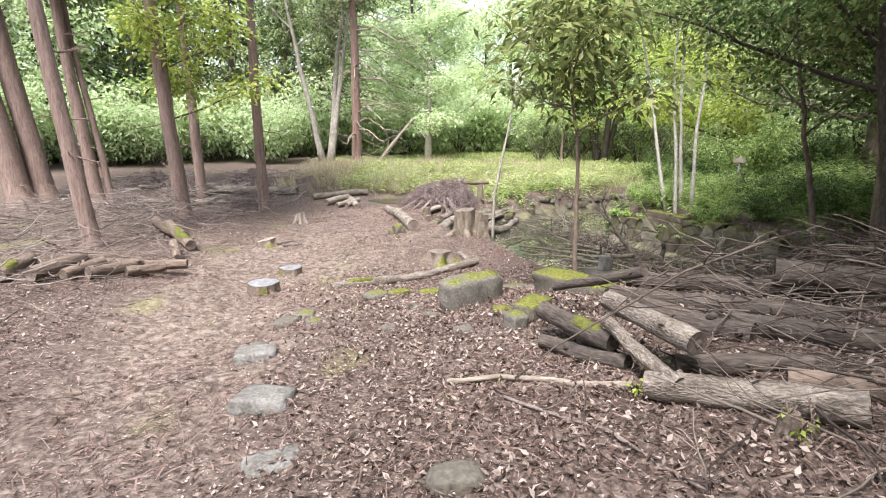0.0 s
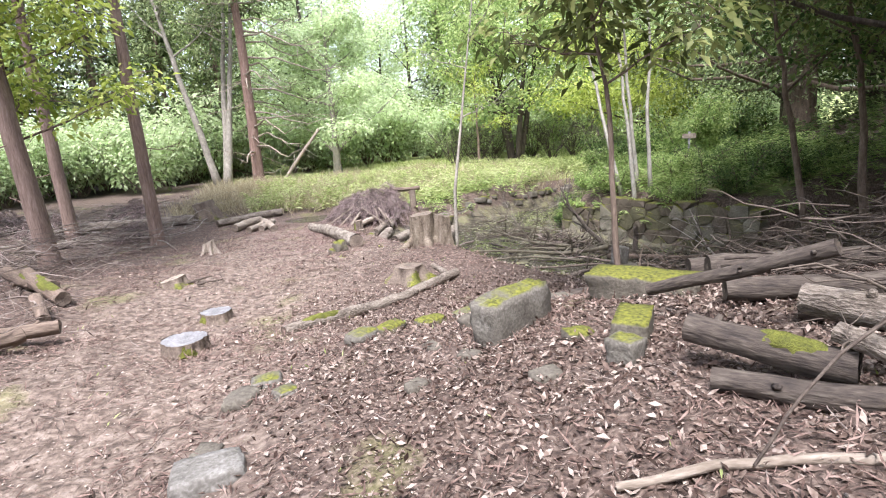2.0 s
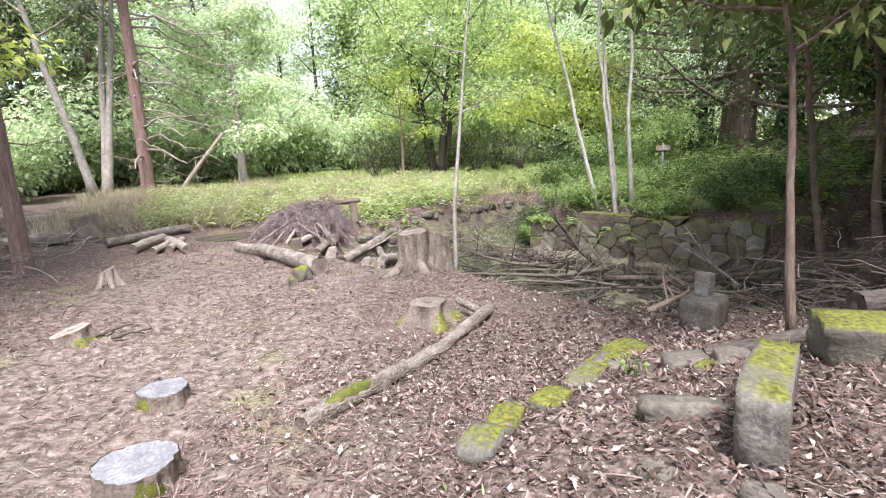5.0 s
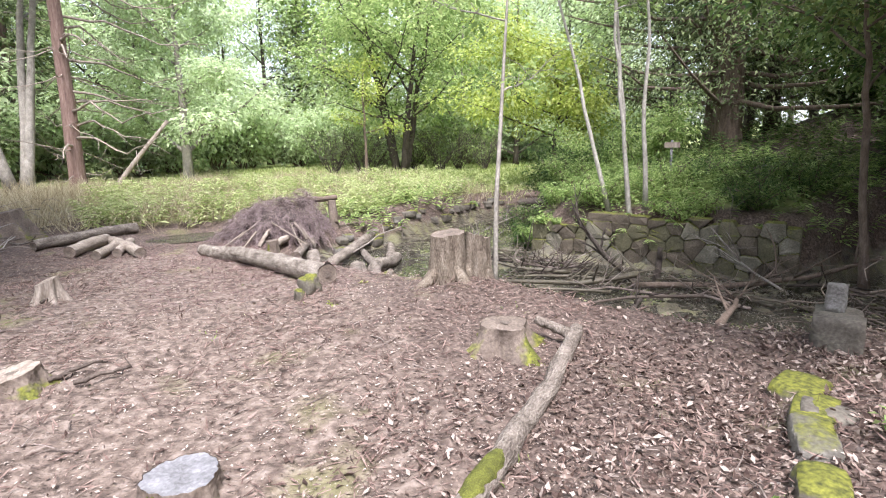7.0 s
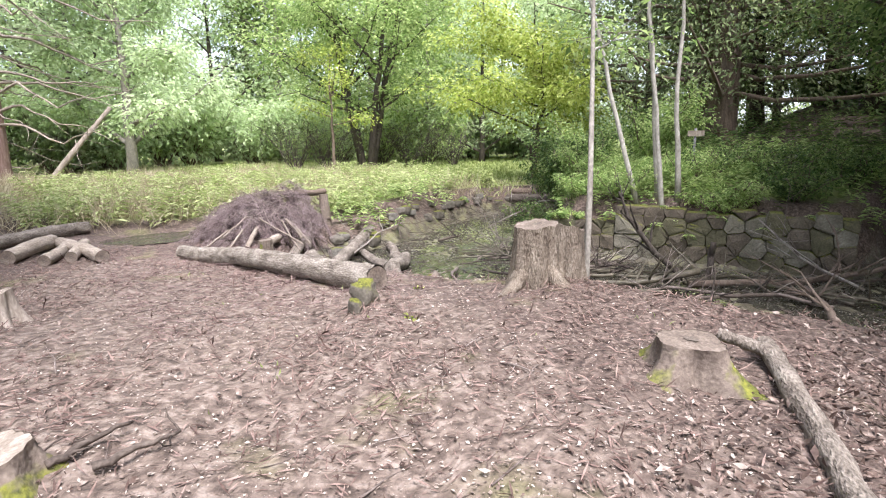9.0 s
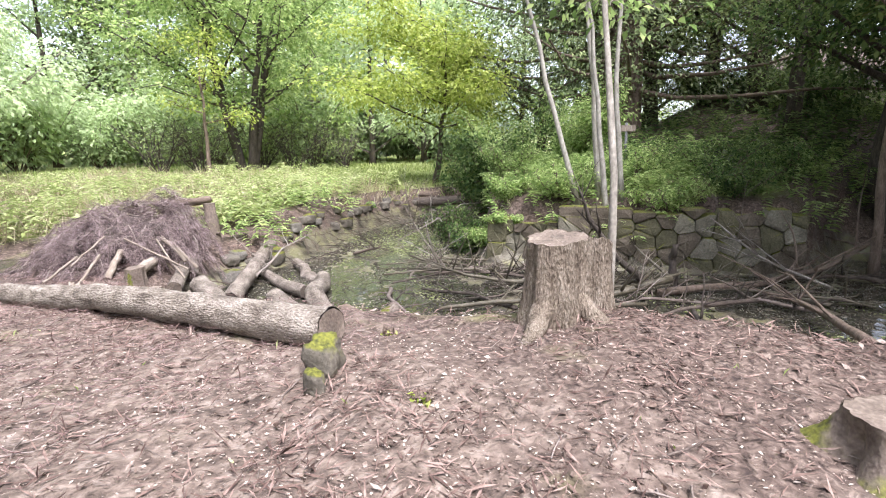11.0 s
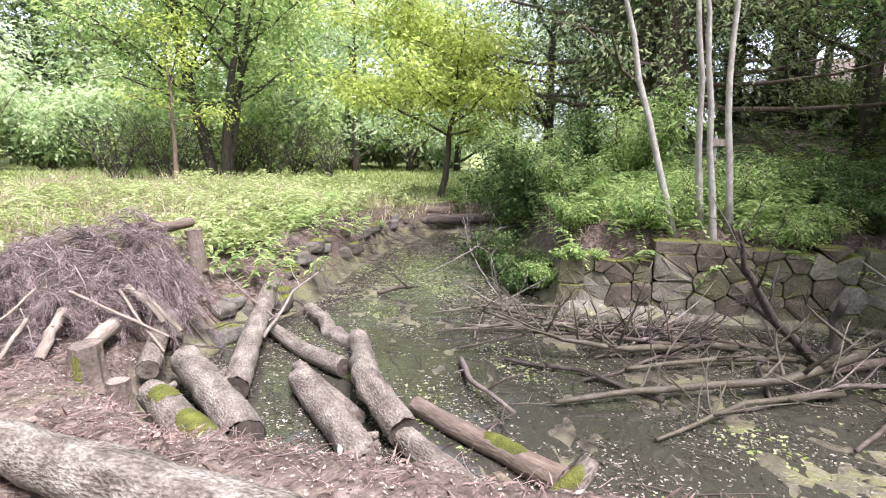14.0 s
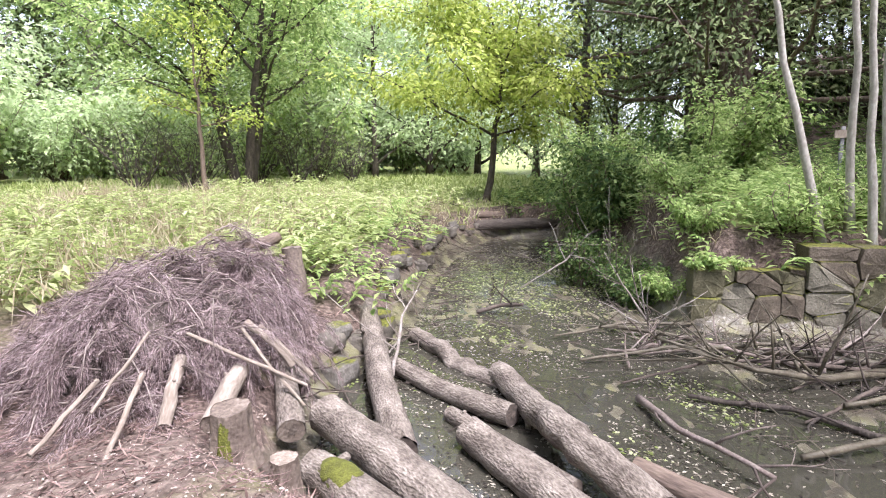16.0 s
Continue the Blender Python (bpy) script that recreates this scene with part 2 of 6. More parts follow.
def ground_height(x, y):
    x, y = np.asarray(x, float), np.asarray(y, float)
    z = np.interp(y, [-6, 0, 4, 6, 7.6, 10.3, 13, 16, 20, 28, 40, 60, 90, 140], [-0.1, -0.2, -0.47, -0.64, -0.95, -0.91, -1.02, -1.2, -1.0, -0.75, -0.6, 0.0, 1.5, 3])
    z = z + 0.25 * smooth(-2.6, -5.0, x) * smooth(14, 8, y)             # bank on the path's left
    z = z - 0.25 * smooth(1.5, 5, x) * smooth(3, 8, y) * smooth(16, 11, y)    # falls to the pond
    z = z + 0.13 * np.clip(x + 0.5, -1.2, 2.6) * smooth(0, 3, y) * smooth(7.6, 5, y)
    z = z + 0.1 * np.exp(-((x - 0.4) / 0.9) ** 2 - ((y - 10.5) / 0.9) ** 2) - 0.2 * np.exp(-((x + 1.7) / 0.9) ** 2 - ((y - 18.0) / 0.7) ** 2)
    right = smooth(-0.3, 0.6, (x - 6.6) + 0.52 * (y - 10.3)) * smooth(9.6, 10.3, y)      # land held by the wall
    z = z + right * ((-0.62 + 0.3 * smooth(0.3, 2.0, (x - 6.6) + 0.52 * (y - 10.3)) - z) * smooth(21, 15, y)) + 0.16 * np.maximum(x - 8.5, 0) ** 1.1 * smooth(3, 12, y) * smooth(20, 15, y) * smooth(60, 30, x)
    z = z + 2.5 * smooth(24, 60, x) + 2 * smooth(-25, -90, x)
    d = inside(x, y)
    z = z + ripple(x, y) * smooth(0.3, -0.6, d)
    z = np.where(d > -0.5, z + (-1.66 - 0.03 * np.exp(-((x - 1.1) / 1.2) ** 2 - ((y - 14.8) / 1.7) ** 2) - 0.035 * np.exp(-((x - 6.8) / 1.7) ** 2 - ((y - 17.4) / 1.2) ** 2) - z) * smooth(-0.5, 0.22, d), z)
    return z + 0.013 * smooth(0, 0.4, d) * (np.sin(2.3 * x + 1.1 * y) * np.sin(2.9 * y - x) + np.sin(7 * x - 3 * y) * np.sin(6 * y + 2 * x))


# ---- shapes ----
def link_mesh(name, verts, faces, materials, parent=None, label="", smooth_faces=True, slots=None):
    me = bpy.data.meshes.new(name)
    me.from_pydata([tuple(v) for v in verts], [], [tuple(f) for f in faces])
    for m in (materials if isinstance(materials, (list, tuple)) else [materials]):
        me.materials.append(m)
    me.polygons.foreach_set("use_smooth", [smooth_faces] * len(me.polygons))
    if slots is not None:
        me.polygons.foreach_set("material_index", slots)
    me.update()
    ob = new(name, me)
    if parent is not None:
        ob.parent = parent
    if label:
        tagged(ob, label)
    return ob


def part(name, shape, material, parent, label="", smooth_faces=True):
    return link_mesh(name, shape[0], shape[1], material, parent, label, smooth_faces)


def thing(name, label, category, where=None, group="", kind=""):
    ob = new(name)
    ob.empty_display_size = 0.2
    if where is not None:
        ob.matrix_world = where if isinstance(where, Matrix) else Matrix.Translation(where)
    return tagged(ob, label, category, group, kind)


def joined(shapes):
    verts, faces, base = [], [], 0
    for v, f in shapes:
        verts.extend(v)
        faces.extend([tuple(i + base for i in face) for face in f])
        base += len(v)
    return verts, faces


def tube(path, radii, sides=8, rough=0.0, rng=None, caps=True, lobes=0):
    """A tapered tube along a path. rough: how uneven its girth is."""
    rng = rng or random.Random(len(path))
    path = [Vector(p) for p in path]
    verts, faces = [], []
    side = None
    n = len(path)
    for i, p in enumerate(path):
        way = (path[min(i + 1, n - 1)] - path[max(i - 1, 0)]).normalized()
        if side is None:
            side = way.orthogonal().normalized()
        side = (side - way * side.dot(way)).normalized()
        up = way.cross(side)
        r = radii[i] if hasattr(radii, "__len__") else radii
        for k in range(sides):
            a = 2 * math.pi * k / sides
            rr = r * (1 + rough * (rng.random() - 0.5) * 2)
            verts.append(p + side * (rr * math.cos(a)) + up * (rr * math.sin(a)))
    for i in range(n - 1):
        for k in range(sides):
            a, b = i * sides + k, i * sides + (k + 1) % sides
            faces.append((a, b, b + sides, a + sides))
    if caps:
        faces.append(tuple(range(sides - 1, -1, -1)))
        faces.append(tuple((n - 1) * sides + k for k in range(sides)))
    return verts, faces


def wander(a, b, n, sway, rng, sag=0.0):
    """n + 1 points from a to b that stray sideways."""
    a, b = Vector(a), Vector(b)
    out = []
    off = Vector((0, 0, 0))
    for i in range(n + 1):
        s = i / n
        p = a.lerp(b, s) + off * math.sin(math.pi * s) + Vector((0, 0, -sag * math.sin(math.pi * s)))
        out.append(p)
        off += Vector((rng.uniform(-sway, sway), rng.uniform(-sway, sway), rng.uniform(-sway, sway)))
    return out


def gz(x, y):
    return float(ground_height(x, y))


def disc(radius, z, sides, rng, jag=0.03, dish=0.0, rings=3):
    """A slightly uneven sawn face with growth rings."""
    verts, faces = [(0, 0, z - dish)], []
    edge = [radius * (1 + rng.uniform(-jag, jag)) for _ in range(sides)]
    for r in range(1, rings + 1):
        for k in range(sides):
            a = 2 * math.pi * k / sides
            q = edge[k] * r / rings
            verts.append((q * math.cos(a), q * math.sin(a), z - dish * (1 - r / rings) + rng.uniform(-0.004, 0.004)))
    for k in range(sides):
        faces.append((0, 1 + k, 1 + (k + 1) % sides))
    for r in range(rings - 1):
        for k in range(sides):
            a, b = 1 + r * sides + k, 1 + r * sides + (k + 1) % sides
            faces.append((a, a + sides, b + sides, b))
    return verts, faces


def along(a, b):
    """The pose of a thing whose local z runs from a to b, standing at a."""
    a, b = Vector(a), Vector(b)
    return Matrix.Translation(a) @ (b - a).to_track_quat("Z", "Y").to_matrix().to_4x4()


def moss_cap(path, radii, frac0, frac1, seed, spread=1.2, up=Vector((0, 0, 1))):
    """A cushion of moss along a log's upper side: lumpy patch standing 1 to 2 cm proud."""
    rng = random.Random(seed)
    n = len(path)
    verts, faces = [], []
    rows, cols = 10, 7
    for i in range(rows + 1):
        s = frac0 + (frac1 - frac0) * i / rows
        q = s * (n - 1)
        k = min(int(q), n - 2)
        p = path[k].lerp(path[k + 1], q - k)
        r = radii[k] * (1 - q + k) + radii[k + 1] * (q - k)
        way = (path[k + 1] - path[k]).normalized()
        top = (up - way * up.dot(way)).normalized()
        side = way.cross(top)
        edge = math.sin(math.pi * i / rows) ** 0.5
        for j in range(cols + 1):
            c = (j / cols - 0.5) * 2
            a = c * spread * (0.35 + 0.65 * edge) * (1 + rng.uniform(-0.2, 0.2))
            lift = r * 0.985 + (0.018 + rng.uniform(-0.004, 0.008)) * max(0.0, (1 - c * c)) * edge
            verts.append(p + top * (lift * math.cos(a)) + side * (lift * math.sin(a)))
    for i in range(rows):
        for j in range(cols):
            a = i * (cols + 1) + j
            faces.append((a, a + 1, a + cols + 2, a + cols + 1))
    return verts, faces


def log(label, a, b, r0, r1=None, seed=0, bark=BARK_LOG, cut=WOOD_CUT, moss=(), bend=0.02, group="", knots=2, name="log", ends=(True, True)):
    """A felled log: bark, two sawn ends, stubs of branches and moss."""
    rng = random.Random(seed)
    r1 = r1 or r0
    length = (Vector(b) - Vector(a)).length
    m = along(a, b)
    ob = thing(name, label, "log", m, group)
    n = max(6, int(length / 0.12))
    path = wander((0, 0, 0), (0, 0, length), n, bend * 0.5, rng)
    radii = [r0 + (r1 - r0) * i / n + rng.uniform(-0.04, 0.04) * r0 for i in range(n + 1)]
    shapes = [tube(path, radii, 22, 0.075, rng, caps=False)]
    for _ in range(knots):
        k = rng.randrange(1, n)
        ang = rng.uniform(0, 6.28)
        d = Vector((math.cos(ang), math.sin(ang), rng.uniform(0.2, 0.8)))
        part("branch_stub", tube([path[k] + d * radii[k] * 0.8, path[k] + d * radii[k] * 1.12, path[k] + d * radii[k] * 1.4], [radii[k] * 0.36, radii[k] * 0.26, radii[k] * 0.2], 7, 0.1, rng), bark, ob)
    part("bark", joined(shapes), bark, ob)
    for on, p, r, flip in ((ends[0], path[0], radii[0], 1), (ends[1], path[-1], radii[-1], 0)):
        if on:
            v, f = disc(r * 0.96, 0, 20, rng, 0.05, 0.006)
            v = [(x + p.x, y + p.y, z * (-1 if flip else 1) + p.z) for x, y, z in v]
            f = [tuple(reversed(q)) for q in f] if flip else f
            face = part("sawn_end", (v, f), cut, ob, "sawn end")
            if r > 0.05:
                off = -0.003 if flip else 0.003
                hv, hf = disc(r * 0.3, 0, 12, rng, 0.2, 0, 1)
                part("heartwood", ([(x + p.x + r * 0.08, y + p.y, z + p.z + off) for x, y, z in hv], [tuple(reversed(q)) for q in hf] if flip else hf), HEART, face, "darker heartwood")
    up = m.to_3x3().inverted() @ Vector((0, 0, 1))
    for k, (s0, s1) in enumerate(moss):
        part("moss", moss_cap(path, radii, s0, s1, seed + k, 1.1, up), MOSS, ob, "bright yellow-green moss")
    return ob


def branch(label, points, r0, r1, seed=0, bark=TWIG, twigs=0, twig_len=0.5, group="", name="branch", sides=7):
    """A bare dead branch through a few places, with side twigs in one mesh."""
    rng = random.Random(seed)
    pts = []
    for a, b in zip(points, points[1:]):
        pts += wander(a, b, 5, 0.012, rng)[:-1]
    pts.append(Vector(points[-1]))
    base = pts[0].copy()
    pts = [p - base for p in pts]
    n = len(pts)
    radii = [r0 + (r1 - r0) * i / (n - 1) for i in range(n)]
    ob = thing(name, label, "branch", base, group)
    part("stem", tube(pts, radii, sides, 0.08, rng), bark, ob)
    if twigs:
        shapes = []
        for _ in range(twigs):
            k = rng.randrange(n // 4, n)
            d = (pts[-1] - pts[0]).normalized() * rng.uniform(0.3, 1) + Vector((rng.uniform(-1, 1), rng.uniform(-1, 1), rng.uniform(-0.25, 0.9)))
            l = twig_len * rng.uniform(0.4, 1.1)
            e = pts[k] + d.normalized() * l
            w = wander(pts[k], e, 4, 0.02, rng)
            shapes.append(tube(w, [radii[k] * 0.5 * (1 - 0.75 * i / 4) + 0.0015 for i in range(5)], 5, 0, rng))
            for _ in range(2):
                q = w[rng.randrange(1, 5)]
                e2 = q + (d.normalized() + Vector((rng.uniform(-0.9, 0.9), rng.uniform(-0.9, 0.9), rng.uniform(-0.6, 0.6)))) * l * 0.35
                shapes.append(tube(wander(q, e2, 2, 0.01, rng), [radii[k] * 0.22 + 0.001, radii[k] * 0.15 + 0.001, 0.001], 4, 0, rng))
        tagged(part("twig_spray", joined(shapes), bark, ob), kind="stuff")
    return ob


def stump(label, x, y, radius, height, seed=0, bark=STUMP_BARK, cut=WOOD_CUT, flare=1.5, moss=True, lean=(0, 0), lobes=6, group="tree stumps", tilt=0.0, lobe_depth=0.16, sink=0.05, jag=0.0, roots=()):
    """A sawn stump with root flare, a dished sawn top and moss on its flank."""
    rng = random.Random(seed)
    z = gz(x, y) - sink
    ob = thing("tree_stump", label, "stump", (x, y, z), group)
    sides, rings = 72, 14
    ph = [rng.uniform(0, 6.28) for _ in range(3)]
    verts, faces = [], []

    def girth(a, s):
        f = 1 + (flare - 1) * (1 - s) ** 2.4
        lobe = 1 + lobe_depth * (1.2 - s) * math.sin(lobes * a + ph[0]) + 0.05 * math.sin(3 * a + ph[1]) + 0.02 * math.sin(11 * a + ph[2]) + 0.022 * math.sin(17 * a + ph[1] + 1.5 * s)
        return radius * f * lobe
    for i in range(rings + 1):
        s = i / rings
        for k in range(sides):
            a = 2 * math.pi * k / sides
            r = girth(a, s) * (1 + rng.uniform(-0.022, 0.022))
            h = (height + sink) * s + tilt * r * math.cos(a) * s + jag * s * (0.5 * math.sin(5 * a + ph[1]) + 0.3 * math.sin(13 * a + ph[0]))
            verts.append((r * math.cos(a) + lean[0] * s, r * math.sin(a) + lean[1] * s, h))
    for i in range(rings):
        for k in range(sides):
            a, b = i * sides + k, i * sides + (k + 1) % sides
            faces.append((a, b, b + sides, a + sides))
    part("bark", (verts, faces), bark, ob)
    top = [(lean[0], lean[1], height + sink - 0.004)]
    tf = []
    for r in range(1, 6):
        for k in range(sides):
            a = 2 * math.pi * k / sides
            q = girth(a, 1) * r / 5 * 0.985
            top.append((q * math.cos(a) + lean[0], q * math.sin(a) + lean[1], height + sink + tilt * q * math.cos(a) + jag * (r / 5) ** 3 * (0.5 * math.sin(5 * a + ph[1]) + 0.3 * math.sin(13 * a + ph[0])) + rng.uniform(-0.004, 0.004) - 0.004))
    for k in range(sides):
        tf.append((0, 1 + k, 1 + (k + 1) % sides))
    for r in range(4):
        for k in range(sides):
            a, b = 1 + r * sides + k, 1 + r * sides + (k + 1) % sides
            tf.append((a, a + sides, b + sides, b))
    face = part("sawn_top", (top, tf), cut, ob, "weathered sawn face")
    hv, hf = disc(radius * 0.24, 0, 14, rng, 0.25, 0, 1)
    if radius > 0.12 and cut is not WOOD_GREY:
        part("heartwood", ([(x + lean[0] + radius * 0.06, y + lean[1], z + height + sink + tilt * x + 0.001) for x, y, z in hv], hf), HEART, face, "darker heartwood")
    for a, l in roots:
        d = Vector((math.cos(a), math.sin(a), 0))
        q = [d * radius * 0.7 + Vector((0, 0, 0.24)), d * radius * 1.15 + Vector((0, 0, 0.13)), d * (radius + l * 0.5) + Vector((0, 0, 0.06)), d * (radius + l) + Vector((0, 0, 0.01))]
        part("root", tube(q, [0.07, 0.075, 0.06, 0.03], 9, 0.12, rng), bark, ob)
    if moss:
        a0 = rng.uniform(3.6, 5.6)
        mv, mf = [], []
        for i in range(7):
            s = 0.05 + 0.85 * i / 6
            for k in range(9):
                c = (k / 8 - 0.5) * 2
                a = a0 + c * (0.55 - 0.25 * s) * (1 + rng.uniform(-0.1, 0.1))
                r = girth(a, s) * (0.975 + 0.02 * rng.random()) + 0.02 * (1 - c * c) * math.sin(math.pi * min(1.0, s + 0.15)) * rng.uniform(0.4, 1.3)
                mv.append((r * math.cos(a) + lean[0] * s, r * math.sin(a) + lean[1] * s, (height + sink) * s))
        for i in range(6):
            for k in range(8):
                q = i * 9 + k
                mf.append((q, q + 1, q + 10, q + 9))
        part("moss", (mv, mf), MOSS, ob, "yellow-green moss on its flank")
    return ob


def rock_shape(sx, sy, sz, seed, rough=0.12, boxy=0.6, cuts=3):
    """A worn stone: a subdivided block pulled towards a ball, with chipped unevenness."""
    bm = bmesh.new()
    bmesh.ops.create_cube(bm, size=2)
    bmesh.ops.subdivide_edges(bm, edges=bm.edges[:], cuts=cuts, use_grid_fill=True)
    off = Vector((seed * 3.7, seed * 1.3, seed * 2.1))
    for v in bm.verts:
        ball = v.co.normalized()
        p = v.co.lerp(ball * 1.15, 1 - boxy)
        nz = noise.noise(p * 1.1 + off) * rough + noise.noise(p * 2.7 + off) * rough * 0.5
        p = p * (1 + nz)
        v.co = Vector((p.x * sx / 2, p.y * sy / 2, p.z * sz / 2))
    verts = [v.co.copy() for v in bm.verts]
    bm.verts.index_update()
    faces = [tuple(v.index for v in f.verts) for f in bm.faces]
    bm.free()
    return verts, faces


def rock(label, x, y, size, turn=0, seed=0, material=STONE, boxy=0.6, sink=0.3, moss=0.0, tip=0.0, tip2=0.0, group="", name="stone", rough=0.12, z=None):
    sx, sy, sz = size
    zz = (gz(x, y) if z is None else z) + sz * (0.5 - sink)
    ob = thing(name, label, "stone", pose(x, y, zz, tip2, tip, turn), group)
    if moss:
        material = STONE_MOSSIER if moss > 0.7 else STONE_MOSS
    part("body", rock_shape(sx, sy, sz, seed, rough, boxy, 5), material, ob)
    return ob


def blades(where, way, up, length, width, droop=0.25):
    """Many small leaves at once: arrays of places, directions, normals, lengths and widths; each a bent four-cornered leaf."""
    where, way, up = (np.asarray(a, float) for a in (where, way, up))
    way = way / np.maximum(np.linalg.norm(way, axis=1, keepdims=True), 1e-6)
    side = np.cross(way, up)
    side = side / np.maximum(np.linalg.norm(side, axis=1, keepdims=True), 1e-6)
    nrm = np.cross(side, way)
    length, width = np.asarray(length)[:, None], np.asarray(width)[:, None]
    mid = where + way * length * 0.5
    v = np.stack([where, mid + side * width / 2 + nrm * width * 0.12, where + way * length - nrm * length * droop, mid - side * width / 2 + nrm * width * 0.12], 1)
    return v.reshape(-1, 3)


def blade_mesh(name, verts, material, parent=None, label=""):
    n = len(verts) // 4
    me = bpy.data.meshes.new(name)
    me.vertices.add(len(verts))
    me.vertices.foreach_set("co", np.asarray(verts, np.float32).ravel())
    me.loops.add(len(verts))
    me.loops.foreach_set("vertex_index", np.arange(len(verts), dtype=np.int32))
    me.polygons.add(n)
    me.polygons.foreach_set("loop_start", np.arange(0, len(verts), 4, dtype=np.int32))
    me.polygons.foreach_set("loop_total", np.full(n, 4, np.int32))
    me.materials.append(material)
    me.update(calc_edges=True)
    ob = new(name, me)
    if parent is not None:
        ob.parent = parent
    if label:
        tagged(ob, label)
    return ob


def unit(rs, n):
    v = rs.normal(size=(n, 3))
    return v / np.linalg.norm(v, axis=1, keepdims=True)


def leaf_cloud(rs, centres, spread, count, size, flat=0.6, aspect=0.5):
    """count leaves in clumps about the centres, as they lie on twigs: mostly level, drooping at the rim."""
    centres = np.asarray(centres)
    pick = rs.integers(0, len(centres), count)
    off = unit(rs, count) * (rs.random((count, 1)) ** 0.45) * np.asarray(spread)
    where = centres[pick] + off
    way = off / np.linalg.norm(off, axis=1, keepdims=True) + unit(rs, count) * 0.8
    way[:, 2] = way[:, 2] * 0.5 - 0.25
    up = unit(rs, count) * (1 - flat) + np.array([0, 0, 1.0]) * flat
    length = size * rs.uniform(0.6, 1.3, count)
    return blades(where, way, up, length, length * aspect * rs.uniform(0.8, 1.2, count))


def tree(label, x, y, height, radius, crown, seed, bark, leaf, leaves=5000, leaf_size=0.12, low=0.35, limbs=9, lean=(0, 0), clump=0.7, group="", stems=1, name="tree", aspect=0.5, z=None, sway=0.05, crown_shift=(0, 0), flat=0.6, spread_z=0.6, rise=(0.2, 0.9), bow=0.0):
    """A broadleaf tree: tapered trunk or trunks with limbs and twigs, and a crown of many leaves in clumps."""
    rng, rs = random.Random(seed), np.random.default_rng(seed)
    base = gz(x, y) - 0.05 if z is None else z
    ob = thing(name, label, "tree", (x, y, base), group)
    shapes, tips = [], []
    for s in range(stems):
        a = rng.uniform(0, 6.28)
        start = Vector((math.cos(a) * radius * 1.2, math.sin(a) * radius * 1.2, 0)) if stems > 1 else Vector((0, 0, 0))
        top = Vector((lean[0] + (math.cos(a) * height * 0.18 if stems > 1 else 0), lean[1] + (math.sin(a) * height * 0.18 if stems > 1 else 0), height * 0.92))
        path = wander(start, start + top, 14, sway, rng)
        if bow:
            path = [q + Vector((lean[0], lean[1], 0)) * (max(0.0, i / 14 - bow) / (1 - bow) - i / 14) for i, q in enumerate(path)]
        radii = [radius * (1.25 if i == 0 else 1.0) * (1 - 0.85 * (i / 14) ** 0.9) for i in range(15)]
        part("trunk", tube(path, radii, 10, 0.07, rng), bark, ob)
        for k in range(limbs):
            q = low + (0.97 - low) * (k + rng.random()) / limbs
            i = min(13, int(q * 14))
            p = path[i]
            ang = k * 2.4 + rng.uniform(-0.5, 0.5) + s
            reach = crown * (1 - 0.55 * max(0.0, (q - low) / (1 - low)) ** 1.5) * rng.uniform(0.7, 1.1)
            tip = p + Vector((math.cos(ang) * reach + crown_shift[0] * crown, math.sin(ang) * reach + crown_shift[1] * crown, reach * rng.uniform(*rise)))
            lp = wander(p, tip, 6, 0.06 * reach / 2, rng)
            r = radii[i] * 0.5
            shapes.append(tube(lp, [r * (1 - 0.85 * j / 6) + 0.004 for j in range(7)], 6, 0.05, rng, caps=False))
            for j in range(2, 7):
                tips.append(lp[j])
                for _ in range(2):
                    e = lp[j] + Vector((rng.uniform(-1, 1), rng.uniform(-1, 1), rng.uniform(-0.3, 0.6))) * clump * 0.9
                    shapes.append(tube([lp[j], lp[j].lerp(e, 0.5) + Vector((0, 0, 0.05)), e], [r * 0.25 + 0.003, r * 0.15 + 0.003, 0.003], 4, 0, rng, caps=False))
                    tips.append(e)
    tagged(part("branchwork", joined(shapes), bark, ob), kind="stuff")
    c = np.array([tuple(t) for t in tips])
    keep = rs.random(len(c)) > 0.18
    blade_mesh("crown", leaf_cloud(rs, c[keep], (clump, clump, clump * spread_z), leaves, leaf_size, flat, aspect), leaf, ob)
    return ob


